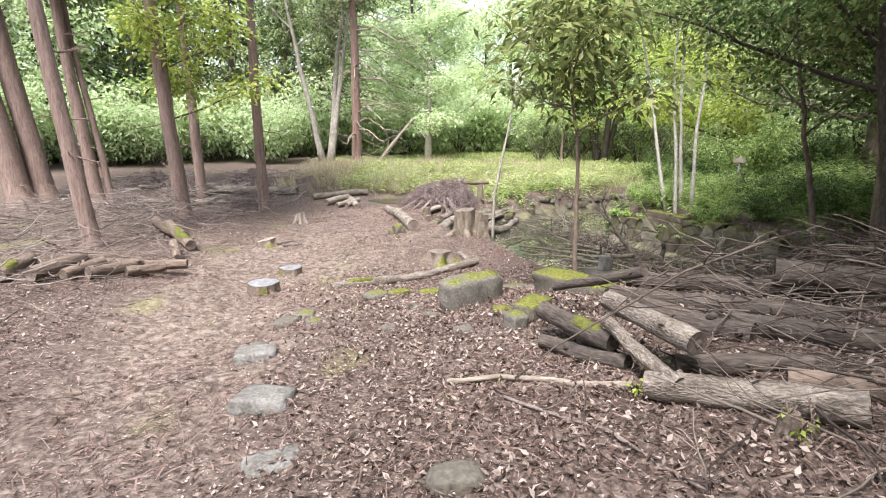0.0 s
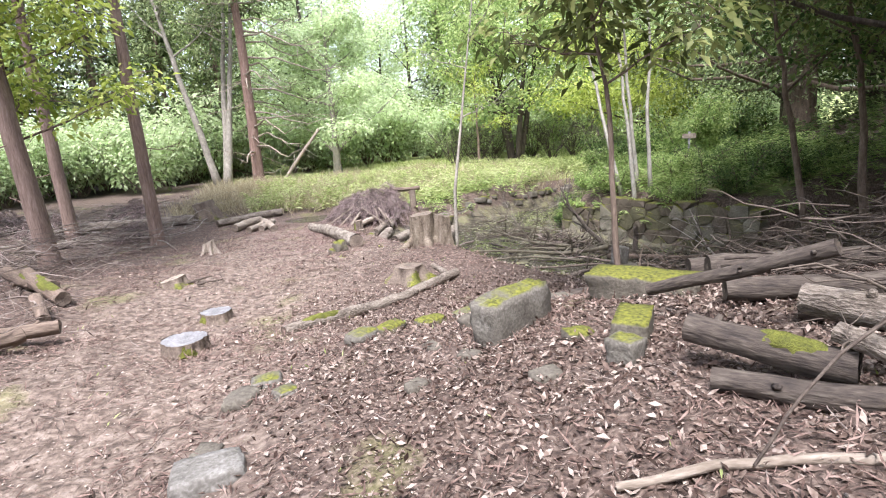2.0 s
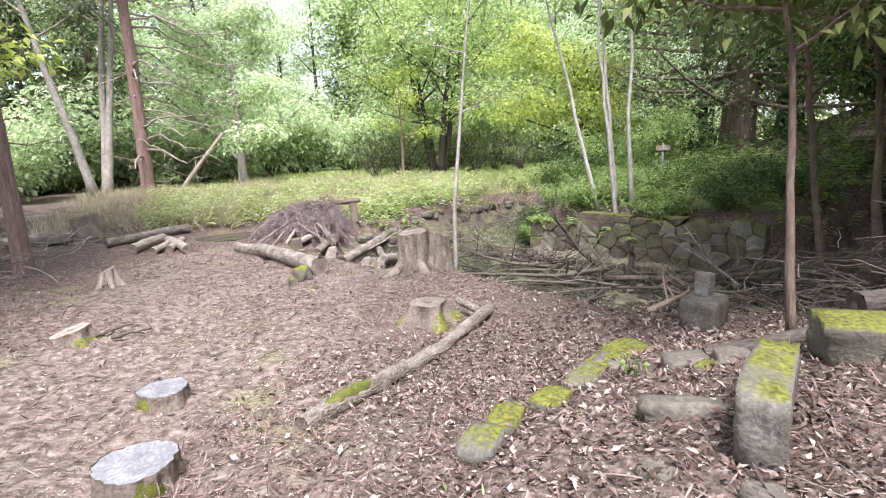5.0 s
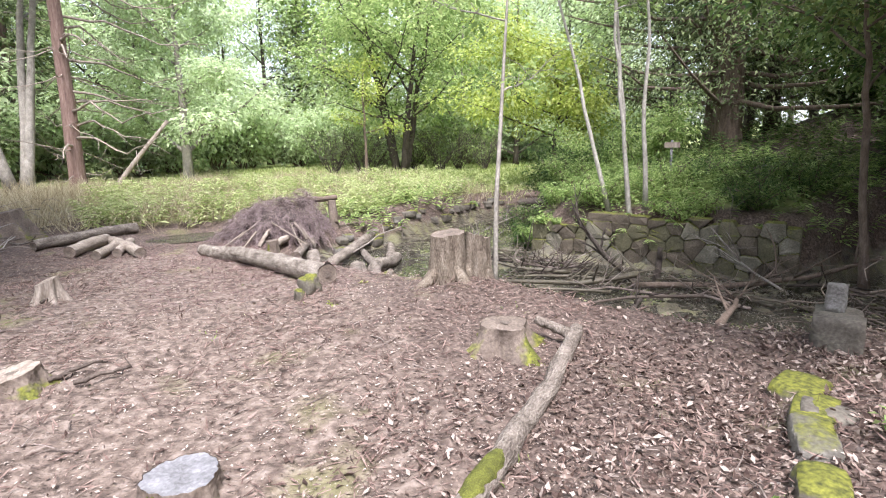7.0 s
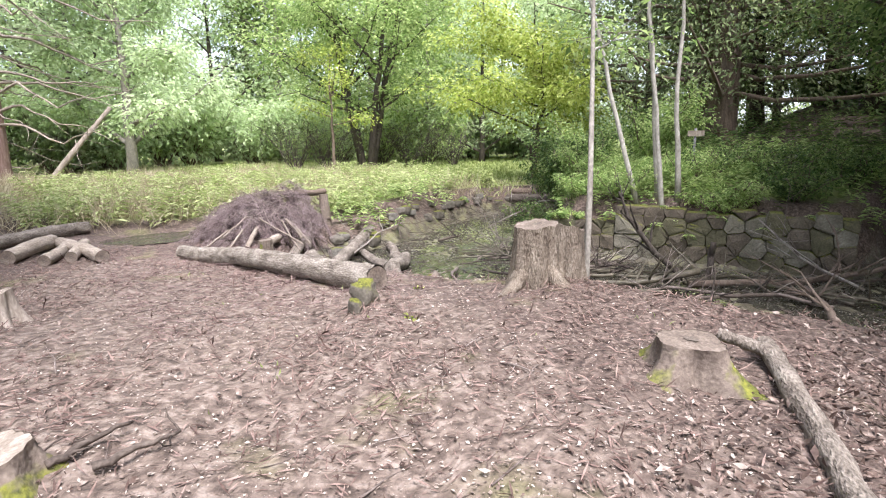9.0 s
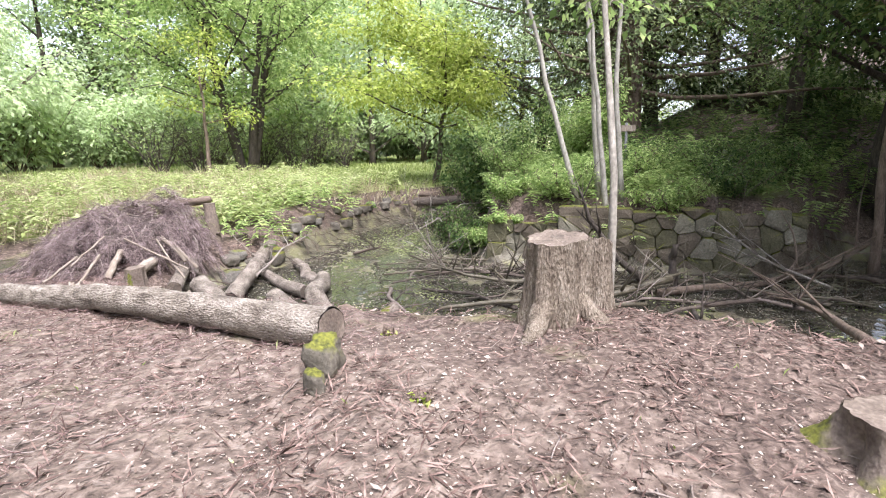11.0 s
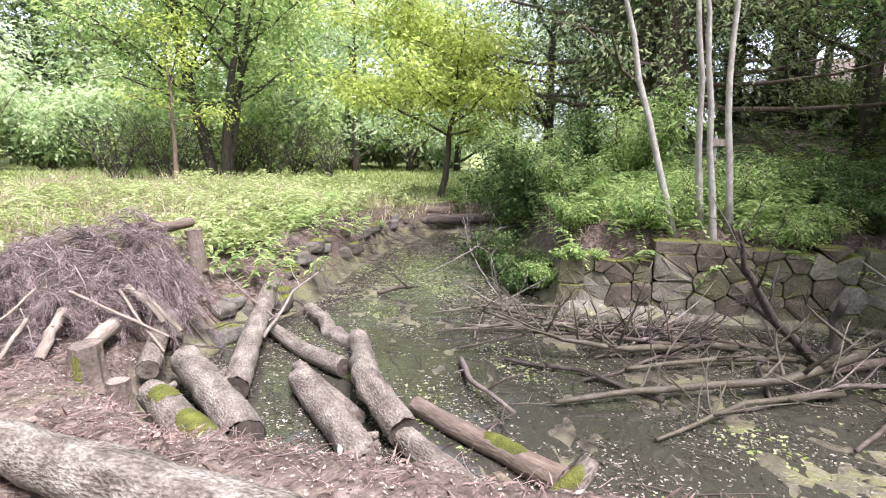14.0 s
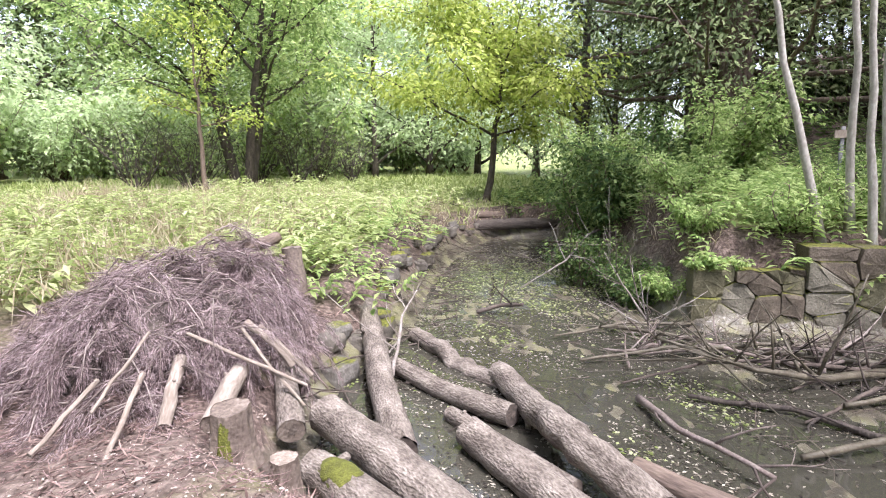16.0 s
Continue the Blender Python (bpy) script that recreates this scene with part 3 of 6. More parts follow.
def conifer(label, x, y, height, radius, seed, bark=BARK_CEDAR, leaf=LEAF_CONIFER, first=0.4, reach=2.2, sprays=5000, dead=10, lean=(0, 0), group="", size=0.22, name="conifer", droop=0.25, whorls=22, dead_len=1.2, low_dead=0.12, z=None, bough=None):
    """A conifer: straight tapered trunk with root flare, dead lower boughs and a crown of drooping sprays."""
    rng, rs = random.Random(seed), np.random.default_rng(seed)
    base = gz(x, y) - 0.08 if z is None else z
    ob = thing(name, label, "tree", (x, y, base), group)
    n = 24
    path = wander((0, 0, 0), (lean[0], lean[1], height), n, 0.035, rng)
    path.insert(1, path[0].lerp(path[1], 0.35))
    radii = [radius * (1.35 if i == 0 else 1.08 if i == 1 else (1 - 0.86 * (i - 1) / n)) for i in range(n + 2)]
    part("trunk", tube(path, radii, 14, 0.06, rng, caps=False), bark, ob)
    shapes = []
    for _ in range(dead):
        i = rng.randrange(max(2, int(n * low_dead)), max(4, int(n * first) + 4))
        ang = rng.uniform(0, 6.28)
        l = dead_len * rng.uniform(0.2, 1.0)
        d = Vector((math.cos(ang), math.sin(ang), rng.uniform(-0.35, 0.25)))
        w = wander(path[i], path[i] + d * l, 4, 0.06 * l, rng, 0.08 * l)
        shapes.append(tube(w, [0.02 * (1 - 0.8 * j / 4) * (0.5 + radius * 2) + 0.002 for j in range(5)], 5, 0, rng, caps=False))
        for _ in range(2):
            q = w[rng.randrange(1, 4)]
            e = q + (d + Vector((rng.uniform(-0.8, 0.8), rng.uniform(-0.8, 0.8), rng.uniform(-0.5, 0.3)))) * l * 0.4
            shapes.append(tube(wander(q, e, 2, 0.02, rng), [0.007, 0.005, 0.002], 4, 0, rng, caps=False))
    cen, out = [], []
    for k in range(whorls):
        q = first + (0.98 - first) * k / whorls
        i = min(n, int(q * n) + 1)
        for b in range(4):
            ang = k * 1.9 + b * 1.57 + rng.uniform(-0.4, 0.4)
            l = reach * (1 - 0.8 * (q - first) / (1 - first)) * rng.uniform(0.65, 1.15)
            d = Vector((math.cos(ang), math.sin(ang), rng.uniform(-0.15, 0.2)))
            w = wander(path[i], path[i] + d * l, 4, 0.04 * l, rng, droop * l * 0.3)
            shapes.append(tube(w, [radius * 0.2 * (1 - 0.85 * j / 4) + 0.004 for j in range(5)], 5, 0, rng, caps=False))
            for j in range(1, 5):
                cen.append(w[j])
                out.append(d)
    tagged(part("branchwork", joined(shapes), bough or bark, ob), kind="stuff")
    if sprays:
        cen, out = np.array([tuple(c) for c in cen]), np.array([tuple(o) for o in out])
        pick = rs.integers(0, len(cen), sprays)
        where = cen[pick] + rs.normal(size=(sprays, 3)) * np.array([0.24, 0.24, 0.1]) * (reach / 2)
        way = out[pick] + unit(rs, sprays) * 0.9
        way[:, 2] -= 0.35
        length = size * rs.uniform(0.6, 1.4, sprays)
        blade_mesh("crown", blades(where, way, unit(rs, sprays) * 0.5 + np.array([0, 0, 0.7]), length, length * 0.4, droop), leaf, ob)
    return ob


# ---- ground ----
def spaced(fine, lo, hi, far, step=1.13):
    mid = list(np.arange(lo, hi, fine))
    left, right, d = [], [], fine
    a, b = lo, hi
    while a > -far or b < far:
        d *= step
        a, b = a - d, b + d
        left.append(a)
        right.append(b)
    return np.array(left[::-1] + mid + right)


def zone(name, values, me):
    layer = me.attributes.new(name, "FLOAT", "POINT")
    layer.data.foreach_set("value", np.asarray(values, np.float32).ravel())


def build_ground():
    xs, ys = spaced(0.085, -6.5, 9.5, 900), spaced(0.085, -0.5, 20.5, 900)
    X, Y = np.meshgrid(xs, ys)
    Z = ground_height(X, Y)
    near = smooth(-9, -6, X) * smooth(12, 9, X) * smooth(-3, 0, Y) * smooth(23, 20, Y)
    rs = np.random.default_rng(5)
    Z = Z + near * rs.normal(size=Z.shape) * 0.009
    nx, ny = len(xs), len(ys)
    verts = np.stack([X, Y, Z], -1).reshape(-1, 3)
    i = (np.arange(ny - 1)[:, None] * nx + np.arange(nx - 1)[None, :]).ravel()
    faces = np.stack([i, i + 1, i + nx + 1, i + nx], 1)
    me = bpy.data.meshes.new("ground")
    me.vertices.add(len(verts))
    me.vertices.foreach_set("co", verts.astype(np.float32).ravel())
    me.loops.add(faces.size)
    me.loops.foreach_set("vertex_index", faces.astype(np.int32).ravel())
    me.polygons.add(len(faces))
    me.polygons.foreach_set("loop_start", np.arange(0, faces.size, 4, dtype=np.int32))
    me.polygons.foreach_set("loop_total", np.full(len(faces), 4, np.int32))
    me.polygons.foreach_set("use_smooth", [True] * len(faces))
    me.update(calc_edges=True)
    zone("mud", smooth(-0.25, 0.1, inside(X, Y)), me)
    path = np.exp(-((X - np.interp(Y, [0, 3, 6, 9, 12, 16], [-1.6, -2.0, -2.6, -2.5, -2.0, -2.0])) / np.interp(Y, [4, 9], [0.9, 1.9])) ** 2) * smooth(18, 14, Y)
    zone("trodden", path, me)
    zone("meadow", smooth(18.0, 20.0, Y + 0.1 * X) * smooth(-5, -2, X + 0.4 * (Y - 22)) * smooth(-0.3, -1.0, inside(X, Y)) + 0.55 * smooth(-0.2, 0.5, (X - 6.5) + 0.47 * (Y - 10.2)) * smooth(9.6, 10.6, Y) * smooth(11, 8, X) * smooth(20, 18, Y) * smooth(-0.35, -0.9, inside(X, Y)), me)
    me.materials.append(ground_material())
    return tagged(new("ground", me), "leaf-strewn brown forest floor with trodden earth and mud", "ground", kind="structure")


def ground_material():
    m = bpy.data.materials.new("forest floor")
    m.use_nodes = True
    t = m.node_tree
    n = t.nodes
    bsdf = n["Principled BSDF"]
    co = n.new("ShaderNodeTexCoord")

    def noise_ramp(scale, detail, stops, dist=0.0):
        node = n.new("ShaderNodeTexNoise")
        node.inputs["Scale"].default_value, node.inputs["Detail"].default_value, node.inputs["Distortion"].default_value = scale, detail, dist
        link(t, co.outputs["Object"], node.inputs["Vector"])
        ramp = n.new("ShaderNodeValToRGB")
        ramp.color_ramp.elements[0].position, ramp.color_ramp.elements[1].position = stops[0][0], stops[-1][0]
        ramp.color_ramp.elements[0].color, ramp.color_ramp.elements[1].color = (*stops[0][1], 1), (*stops[-1][1], 1)
        for p, c in stops[1:-1]:
            ramp.color_ramp.elements.new(p).color = (*c, 1)
        link(t, node.outputs[0], ramp.inputs[0])
        return ramp.outputs[0], node.outputs[0]

    def mix(fac, a, b):
        x = n.new("ShaderNodeMix")
        x.data_type = "RGBA"
        link(t, fac, x.inputs[0])
        link(t, a, x.inputs[6])
        link(t, b, x.inputs[7])
        return x.outputs[2]

    def attr(name, edge):
        a = n.new("ShaderNodeAttribute")
        a.attribute_name = name
        w = n.new("ShaderNodeTexNoise")
        w.inputs["Scale"].default_value, w.inputs["Detail"].default_value = edge, 4.0
        link(t, co.outputs["Object"], w.inputs["Vector"])
        s = n.new("ShaderNodeMath")
        s.operation = "MULTIPLY_ADD"
        s.inputs[1].default_value = 1.2
        link(t, w.outputs[0], s.inputs[0])
        link(t, a.outputs["Fac"], s.inputs[2])
        r = n.new("ShaderNodeMapRange")
        r.inputs["From Min"].default_value, r.inputs["From Max"].default_value = 0.85, 1.25
        link(t, s.outputs[0], r.inputs["Value"])
        return r.outputs[0]

    litter, h1 = noise_ramp(26, 8, [(0.3, (0.03, 0.018, 0.014)), (0.45, (0.074, 0.049, 0.038)), (0.58, (0.13, 0.092, 0.073)), (0.72, (0.235, 0.18, 0.148))], 0.6)
    earth, h2 = noise_ramp(14, 10, [(0.3, (0.055, 0.038, 0.029)), (0.45, (0.12, 0.086, 0.067)), (0.56, (0.18, 0.135, 0.108)), (0.7, (0.27, 0.215, 0.178))], 0.3)
    mud, h3 = noise_ramp(3.5, 10, [(0.32, (0.03, 0.025, 0.018)), (0.42, (0.09, 0.076, 0.053)), (0.52, (0.14, 0.123, 0.084)), (0.6, (0.165, 0.155, 0.075)), (0.7, (0.22, 0.2, 0.155))], 0.5)
    field, h4 = noise_ramp(3, 8, [(0.3, (0.13, 0.17, 0.045)), (0.5, (0.24, 0.28, 0.085)), (0.7, (0.36, 0.32, 0.17))], 0.2)
    green, _ = noise_ramp(2.2, 6, [(0.3, (0.12, 0.12, 0.04)), (0.7, (0.24, 0.25, 0.08))])
    patch = n.new("ShaderNodeTexNoise")
    patch.inputs["Scale"].default_value, patch.inputs["Detail"].default_value = 0.9, 6.0
    link(t, co.outputs["Object"], patch.inputs["Vector"])
    pr = n.new("ShaderNodeMapRange")
    pr.inputs["From Min"].default_value, pr.inputs["From Max"].default_value, pr.inputs["To Max"].default_value = 0.6, 0.72, 0.55
    link(t, patch.outputs[0], pr.inputs["Value"])
    wet = attr("mud", 4.0)
    c = mix(attr("trodden", 3.0), litter, earth)
    c = mix(pr.outputs[0], c, green)
    c = mix(attr("meadow", 1.5), c, field)
    c = mix(wet, c, mud)
    link(t, c, bsdf.inputs["Base Color"])
    rr = n.new("ShaderNodeMapRange")
    rr.inputs["To Min"].default_value, rr.inputs["To Max"].default_value = 0.9, 0.3
    link(t, wet, rr.inputs["Value"])
    link(t, rr.outputs[0], bsdf.inputs["Roughness"])
    b = n.new("ShaderNodeBump")
    b.inputs["Strength"].default_value, b.inputs["Distance"].default_value = 0.9, 0.03
    link(t, h1, b.inputs["Height"])
    link(t, b.outputs[0], bsdf.inputs["Normal"])
    return m


build_ground()


def water_material():
    m = bpy.data.materials.new("pond water")
    m.use_nodes = True
    t = m.node_tree
    b = t.nodes["Principled BSDF"]
    b.inputs["Base Color"].default_value = (0.06, 0.056, 0.042, 1)
    b.inputs["Roughness"].default_value = 0.04
    b.inputs["IOR"].default_value = 1.6
    b.inputs["Transmission Weight"].default_value = 0.2
    nz, bp = t.nodes.new("ShaderNodeTexNoise"), t.nodes.new("ShaderNodeBump")
    nz.inputs["Scale"].default_value, nz.inputs["Detail"].default_value = 6, 4
    bp.inputs["Strength"].default_value, bp.inputs["Distance"].default_value = 1.0, 0.08
    link(t, nz.outputs[0], bp.inputs["Height"])
    link(t, bp.outputs[0], b.inputs["Normal"])
    return m


WATER_MAT = water_material()
link_mesh("water", [(-0.8, 8.0, WATER), (11, 8.0, WATER), (11, 20.6, WATER), (-0.8, 20.6, WATER)], [(0, 1, 2, 3)], WATER_MAT)
tagged(bpy.data.objects["water"], "shallow murky pond water over dark mud", "water", kind="structure")


# ---- retaining wall of mossy field stones ----
def stone_wall():
    rng = random.Random(11)
    ax, ay, bx, by = 4.52, 14.35, 6.5, 10.15
    length = math.hypot(bx - ax, by - ay)
    turn = math.degrees(math.atan2(by - ay, bx - ax))
    wall = thing("wall_pond", "low retaining wall of mossy rough field stones beside the pond", "stone wall", pose(ax, ay, 0, 0, 0, turn), kind="structure")
    v, f = [], []
    for x, y in ((0.06, 0.16), (length, 0.16), (length, 0.9), (1.9, 0.9), (0.5, 1.9), (0.06, 1.9)):
        v += [(x, y, -1.95), (x, y, -1.0)]
    k = len(v) // 2
    f = [(2 * i, 2 * ((i + 1) % k), 2 * ((i + 1) % k) + 1, 2 * i + 1) for i in range(k)] + [tuple(2 * i + 1 for i in range(k))]
    part("core", (v, f), STONE_DARK, wall, "dark earth and rubble behind the stones", False)

    def cells(run, low, high, across, seeds):
        """Uneven many-sided stones that fit together over the face."""
        pts = []
        while len(pts) < seeds:
            q = (rng.uniform(0, run), rng.uniform(low, high))
            if all(math.hypot((q[0] - p[0]) * 0.8, q[1] - p[1]) > across for p in pts) or rng.random() < 0.004:
                pts.append(q)
        for p in pts:
            poly = [(0, low), (run, low), (run, high), (0, high)]
            for q in pts:
                if q is p:
                    continue
                mx, my, nx, ny = (p[0] + q[0]) / 2, (p[1] + q[1]) / 2, q[0] - p[0], q[1] - p[1]
                cut = []
                for (ax_, ay_), (bx_, by_) in zip(poly, poly[1:] + poly[:1]):
                    da, db = (ax_ - mx) * nx + (ay_ - my) * ny, (bx_ - mx) * nx + (by_ - my) * ny
                    if da <= 0:
                        cut.append((ax_, ay_))
                    if da * db < 0:
                        s = da / (da - db)
                        cut.append((ax_ + (bx_ - ax_) * s, ay_ + (by_ - ay_) * s))
                poly = cut
                if len(poly) < 3:
                    break
            if len(poly) >= 3:
                yield p, poly

    def face_stones(run, low, high, across, seeds, place):
        for (px, pz), poly in cells(run, low, high, across, seeds):
            ring = []
            for (ax_, ay_), (bx_, by_) in zip(poly, poly[1:] + poly[:1]):
                ring += [(ax_ * 0.9 + bx_ * 0.1, ay_ * 0.9 + by_ * 0.1), (ax_ * 0.1 + bx_ * 0.9, ay_ * 0.1 + by_ * 0.9)]
            lift = rng.uniform(-0.07, 0.05)
            ring = [(x, z + lift if z > high - 0.03 else z) for x, z in ring]
            proud, tipx, tipz = rng.uniform(0.0, 0.05), rng.uniform(-0.12, 0.12), rng.uniform(-0.12, 0.12)
            v, f, n = [], [], len(ring)
            for shrink, depth in ((0.985, 0.3), (0.98, 0.03), (0.95, 0.006), (0.7, 0.0)):
                for x, z in ring:
                    qx, qz = px + (x - px) * shrink, pz + (z - pz) * shrink
                    v.append(place(qx, depth - proud + tipx * (qx - px) + tipz * (qz - pz) + rng.uniform(-0.012, 0.012) * (shrink < 0.95), qz))
            for r in range(3):
                f += [(r * n + k, r * n + (k + 1) % n, (r + 1) * n + (k + 1) % n, (r + 1) * n + k) for k in range(n)]
            v.append(place(px, -proud - 0.004 + rng.uniform(-0.012, 0.006), pz))
            f += [(3 * n + k, 3 * n + (k + 1) % n, 4 * n) for k in range(n)]
            part("stone", (v, f), rng.choice((STONE_WALL, STONE_WALL, STONE_WALL_BROWN, STONE_WALL_BROWN, STONE_WALL_PALE)), wall, "", False)

    face_stones(1.15, -1.76, -0.95, 0.2, 15, lambda x, d, z: (x, d + 0.08 * (z + 1.7), z))
    face_stones(length - 1.15, -1.76, -0.72, 0.21, 46, lambda x, d, z: (x + 1.15, d + 0.08 * (z + 1.7), z))
    face_stones(1.9, -1.76, -0.97, 0.22, 20, lambda x, d, z: (d + 0.02 + 0.08 * (z + 1.7), 1.92 - x, z))
    return wall


stone_wall()


# ---- wet green hollow beside the brush heap ----
def hollow():
    rng = random.Random(77)
    ring = [(-1.7 + math.cos(a) * 0.95 * rng.uniform(0.85, 1.1), 18.0 + math.sin(a) * 0.75 * rng.uniform(0.85, 1.1), gz(-1.7, 18.0) + 0.09) for a in np.linspace(0, 6.0, 24)]
    ob = link_mesh("water_hollow", ring, [tuple(range(24))], WATER_MAT)
    tagged(ob, "shallow standing water in a wet green hollow", "puddle", kind="structure")


hollow()


# ---- stumps ----
LOW = "low stumps beside the path"
stump("low round stump with a grey sawn top and moss", -2.4, 8.25, 0.17, 0.1, 1, cut=WOOD_GREY, flare=1.2, group=LOW, lobe_depth=0.06)
stump("low round stump with a grey sawn top and mossy side", -2.42, 7.0, 0.2, 0.16, 2, cut=WOOD_GREY, flare=1.15, group=LOW, lobe_depth=0.06)
stump("low flat stump broken at one side", -3.3, 9.9, 0.17, 0.1, 3, bark=STUMP_BARK, cut=WOOD_PALE, moss=False, flare=1.6, group=LOW, tilt=0.25)
stump("flared sawn stump with deep root buttresses", -0.04, 8.95, 0.185, 0.2, 4, flare=1.9, lobes=4, lobe_depth=0.36)
stump("large tall twin stump with shaggy bark and spreading roots", 0.46, 10.72, 0.19, 0.55, 5, bark=BARK_FLUTED, flare=1.3, lobes=7, lobe_depth=0.1, moss=False, tilt=0.12, jag=0.012, roots=((3.3, 0.3), (4.9, 0.26), (5.9, 0.34)))
stump("second bole of the tall stump with mossy bark", 0.8, 10.64, 0.13, 0.52, 6, bark=BARK_FLUTED, flare=1.35, lobes=5, tilt=-0.3, moss=False, jag=0.02)
rock("rotten stump lump overgrown with moss", -0.93, 11.32, (0.2, 0.17, 0.26), 20, 75, boxy=0.15, sink=0.25, moss=0.9, rough=0.4, name="mossy_lump")
rock("small rotten lump overgrown with moss", -1.08, 11.2, (0.12, 0.1, 0.14), 50, 76, boxy=0.15, sink=0.3, moss=0.9, rough=0.4, name="mossy_lump")
stump("cut stump with ragged top", -4.55, 18.5, 0.28, 0.55, 8, flare=1.5, moss=False, lean=(-0.2, 0), tilt=0.2)
stump("small sawn stump with moss at its foot", -0.45, 15.55, 0.1, 0.32, 9, flare=1.4, tilt=0.1)
stump("small sawn stump beside the logs", -0.4, 15.17, 0.07, 0.2, 10, flare=1.2, moss=False, cut=WOOD_PALE)
stump("rotten stump of yellowish crumbling wood", -3.45, 12.9, 0.11, 0.26, 11, bark=WOOD_PALE, cut=WOOD_PALE, flare=1.9, lobe_depth=0.3, moss=False, tilt=0.4)

# ---- stones ----
rock("flat grey stone sunk in the path", -1.68, 4.55, (0.36, 0.3, 0.16), 12, 1, boxy=0.72, sink=0.4, tip2=-6)
rock("grey stone worn smooth beside the path", -1.25, 3.45, (0.4, 0.3, 0.16), -6, 2, boxy=0.65, sink=0.38, tip2=-6)
rock("flat grey stone lying flush with the ground", -0.94, 2.66, (0.32, 0.2, 0.08), 25, 3, boxy=0.6, sink=0.6)
rock("rounded brown stone in dead leaves", 0.08, 2.3, (0.27, 0.18, 0.13), 5, 4, STONE_DARK, boxy=0.3, sink=0.3)
rock("squared stone pillar lying with a mossy top", 0.32, 5.56, (0.2, 0.7, 0.4), -58, 5, STONE_MOSS, boxy=0.8, sink=0.18, moss=0.6, rough=0.17, tip2=5)
rock("long stone slab covered with moss", 1.45, 5.6, (0.85, 0.34, 0.24), -42, 6, STONE_DARK, boxy=0.88, sink=0.2, moss=0.75, rough=0.12)
rock("small squared stone with moss", 0.66, 4.52, (0.17, 0.17, 0.18), 30, 7, STONE_DARK, boxy=0.85, sink=0.2, moss=0.6)
rock("squared stone thick with moss", 0.86, 4.78, (0.22, 0.4, 0.2), -38, 8, STONE_DARK, boxy=0.8, sink=0.2, moss=0.9)
rock("flat stone thick with moss", 0.6, 5.02, (0.2, 0.15, 0.09), 0, 9, STONE, boxy=0.5, sink=0.4, moss=0.9)
MOSSY_ROW = "row of half-buried mossy stones"
for k, (x, y, sx, sy, turn) in enumerate(((-0.8, 6.25, 0.28, 0.2, 40), (-0.55, 6.45, 0.3, 0.18, 45), (-0.15, 6.6, 0.3, 0.2, 30), (0.3, 6.85, 0.42, 0.2, 35), (0.6, 7.0, 0.36, 0.22, 20), (1.05, 7.3, 0.36, 0.3, 10))):
    rock("half-buried stone covered with bright moss", x, y, (sx, sy, 0.14), turn, 30 + k, boxy=0.5, sink=0.42, moss=0.9 if k % 3 else 0.6, group=MOSSY_ROW)
for k, (x, y, s, mo) in enumerate(((-1.52, 5.68, 0.22, 0.6), (-1.36, 5.4, 0.17, 0.3), (-1.66, 5.5, 0.26, 0), (-0.3, 5.6, 0.14, 0), (-0.1, 5.25, 0.16, 0), (0.2, 4.6, 0.18, 0), (-0.5, 5.0, 0.16, 0), (-1.75, 4.8, 0.2, 0), (0.62, 6.95, 0.26, 0), (0.84, 6.5, 0.28, 0), (0.8, 6.3, 0.16, 0.9), (1.02, 6.3, 0.3, 0))):
    rock("small dull stone among dead leaves", x, y, (s, s * 0.75, s * 0.5), 37 * k, 50 + k, STONE_DARK, boxy=0.62, sink=0.5, tip=6 * (k % 3 - 1), moss=mo, group="small stones among the leaves")
rock("long olive-grey slab lying aslant in the leaves", 0.22, 5.92, (0.46, 0.17, 0.13), -38, 73, STONE_DARK, boxy=0.82, sink=0.4, tip2=-14, rough=0.16)
rock("large squared dark stone by the pond", 2.38, 7.72, (0.44, 0.34, 0.36), 25, 70, STONE_DARK, boxy=0.85, sink=0.2)
rock("pale block standing on the dark stone", 2.44, 7.78, (0.17, 0.14, 0.24), 20, 71, STONE, boxy=0.85, sink=0.02, tip=10, z=gz(2.38, 7.72) + 0.27)
rock("round grey boulder on the slope", 8.3, 11.9, (0.9, 0.7, 0.6), 0, 72, STONE, boxy=0.3, sink=0.3)

# ---- logs and branches ----
g = gz
log("fallen forked log across the path", (-1.55, 7.25, g(-1.55, 7.25) + 0.02), (0.6, 8.82, g(0.6, 8.82) + 0.07), 0.07, 0.055, 21, moss=((0.08, 0.25),), bend=0.03)
log("thick felled log lying along the bank", (-1.6, 15.6, g(-1.6, 15.6) + 0.1), (-0.63, 11.66, g(-0.63, 11.66) + 0.12), 0.1, 0.135, 22, bark=BARK_PLATED)
W = WATER
POND_LOGS = "felled logs lying in the pond"
log("felled log slanting from the bank into the mud", (2.57, 17.62, -1.3), (0.4, 15.1, W + 0.11), 0.1, 0.11, 23, group=POND_LOGS, cut=WOOD_DARK)
log("thick felled log on the bank", (0.33, 15.7, -1.43), (-0.07, 14.2, -1.43), 0.125, 0.13, 24, group=POND_LOGS, cut=WOOD_DARK)
log("mossy felled log on the bank", (-0.15, 15.25, -1.42), (-0.32, 13.9, -1.42), 0.11, 0.12, 25, group=POND_LOGS, moss=((0.1, 0.3), (0.5, 0.75)))
log("short felled log in mud", (1.52, 16.2, W + 0.08), (1.27, 14.8, W + 0.1), 0.07, 0.085, 28, group=POND_LOGS, cut=WOOD_DARK)
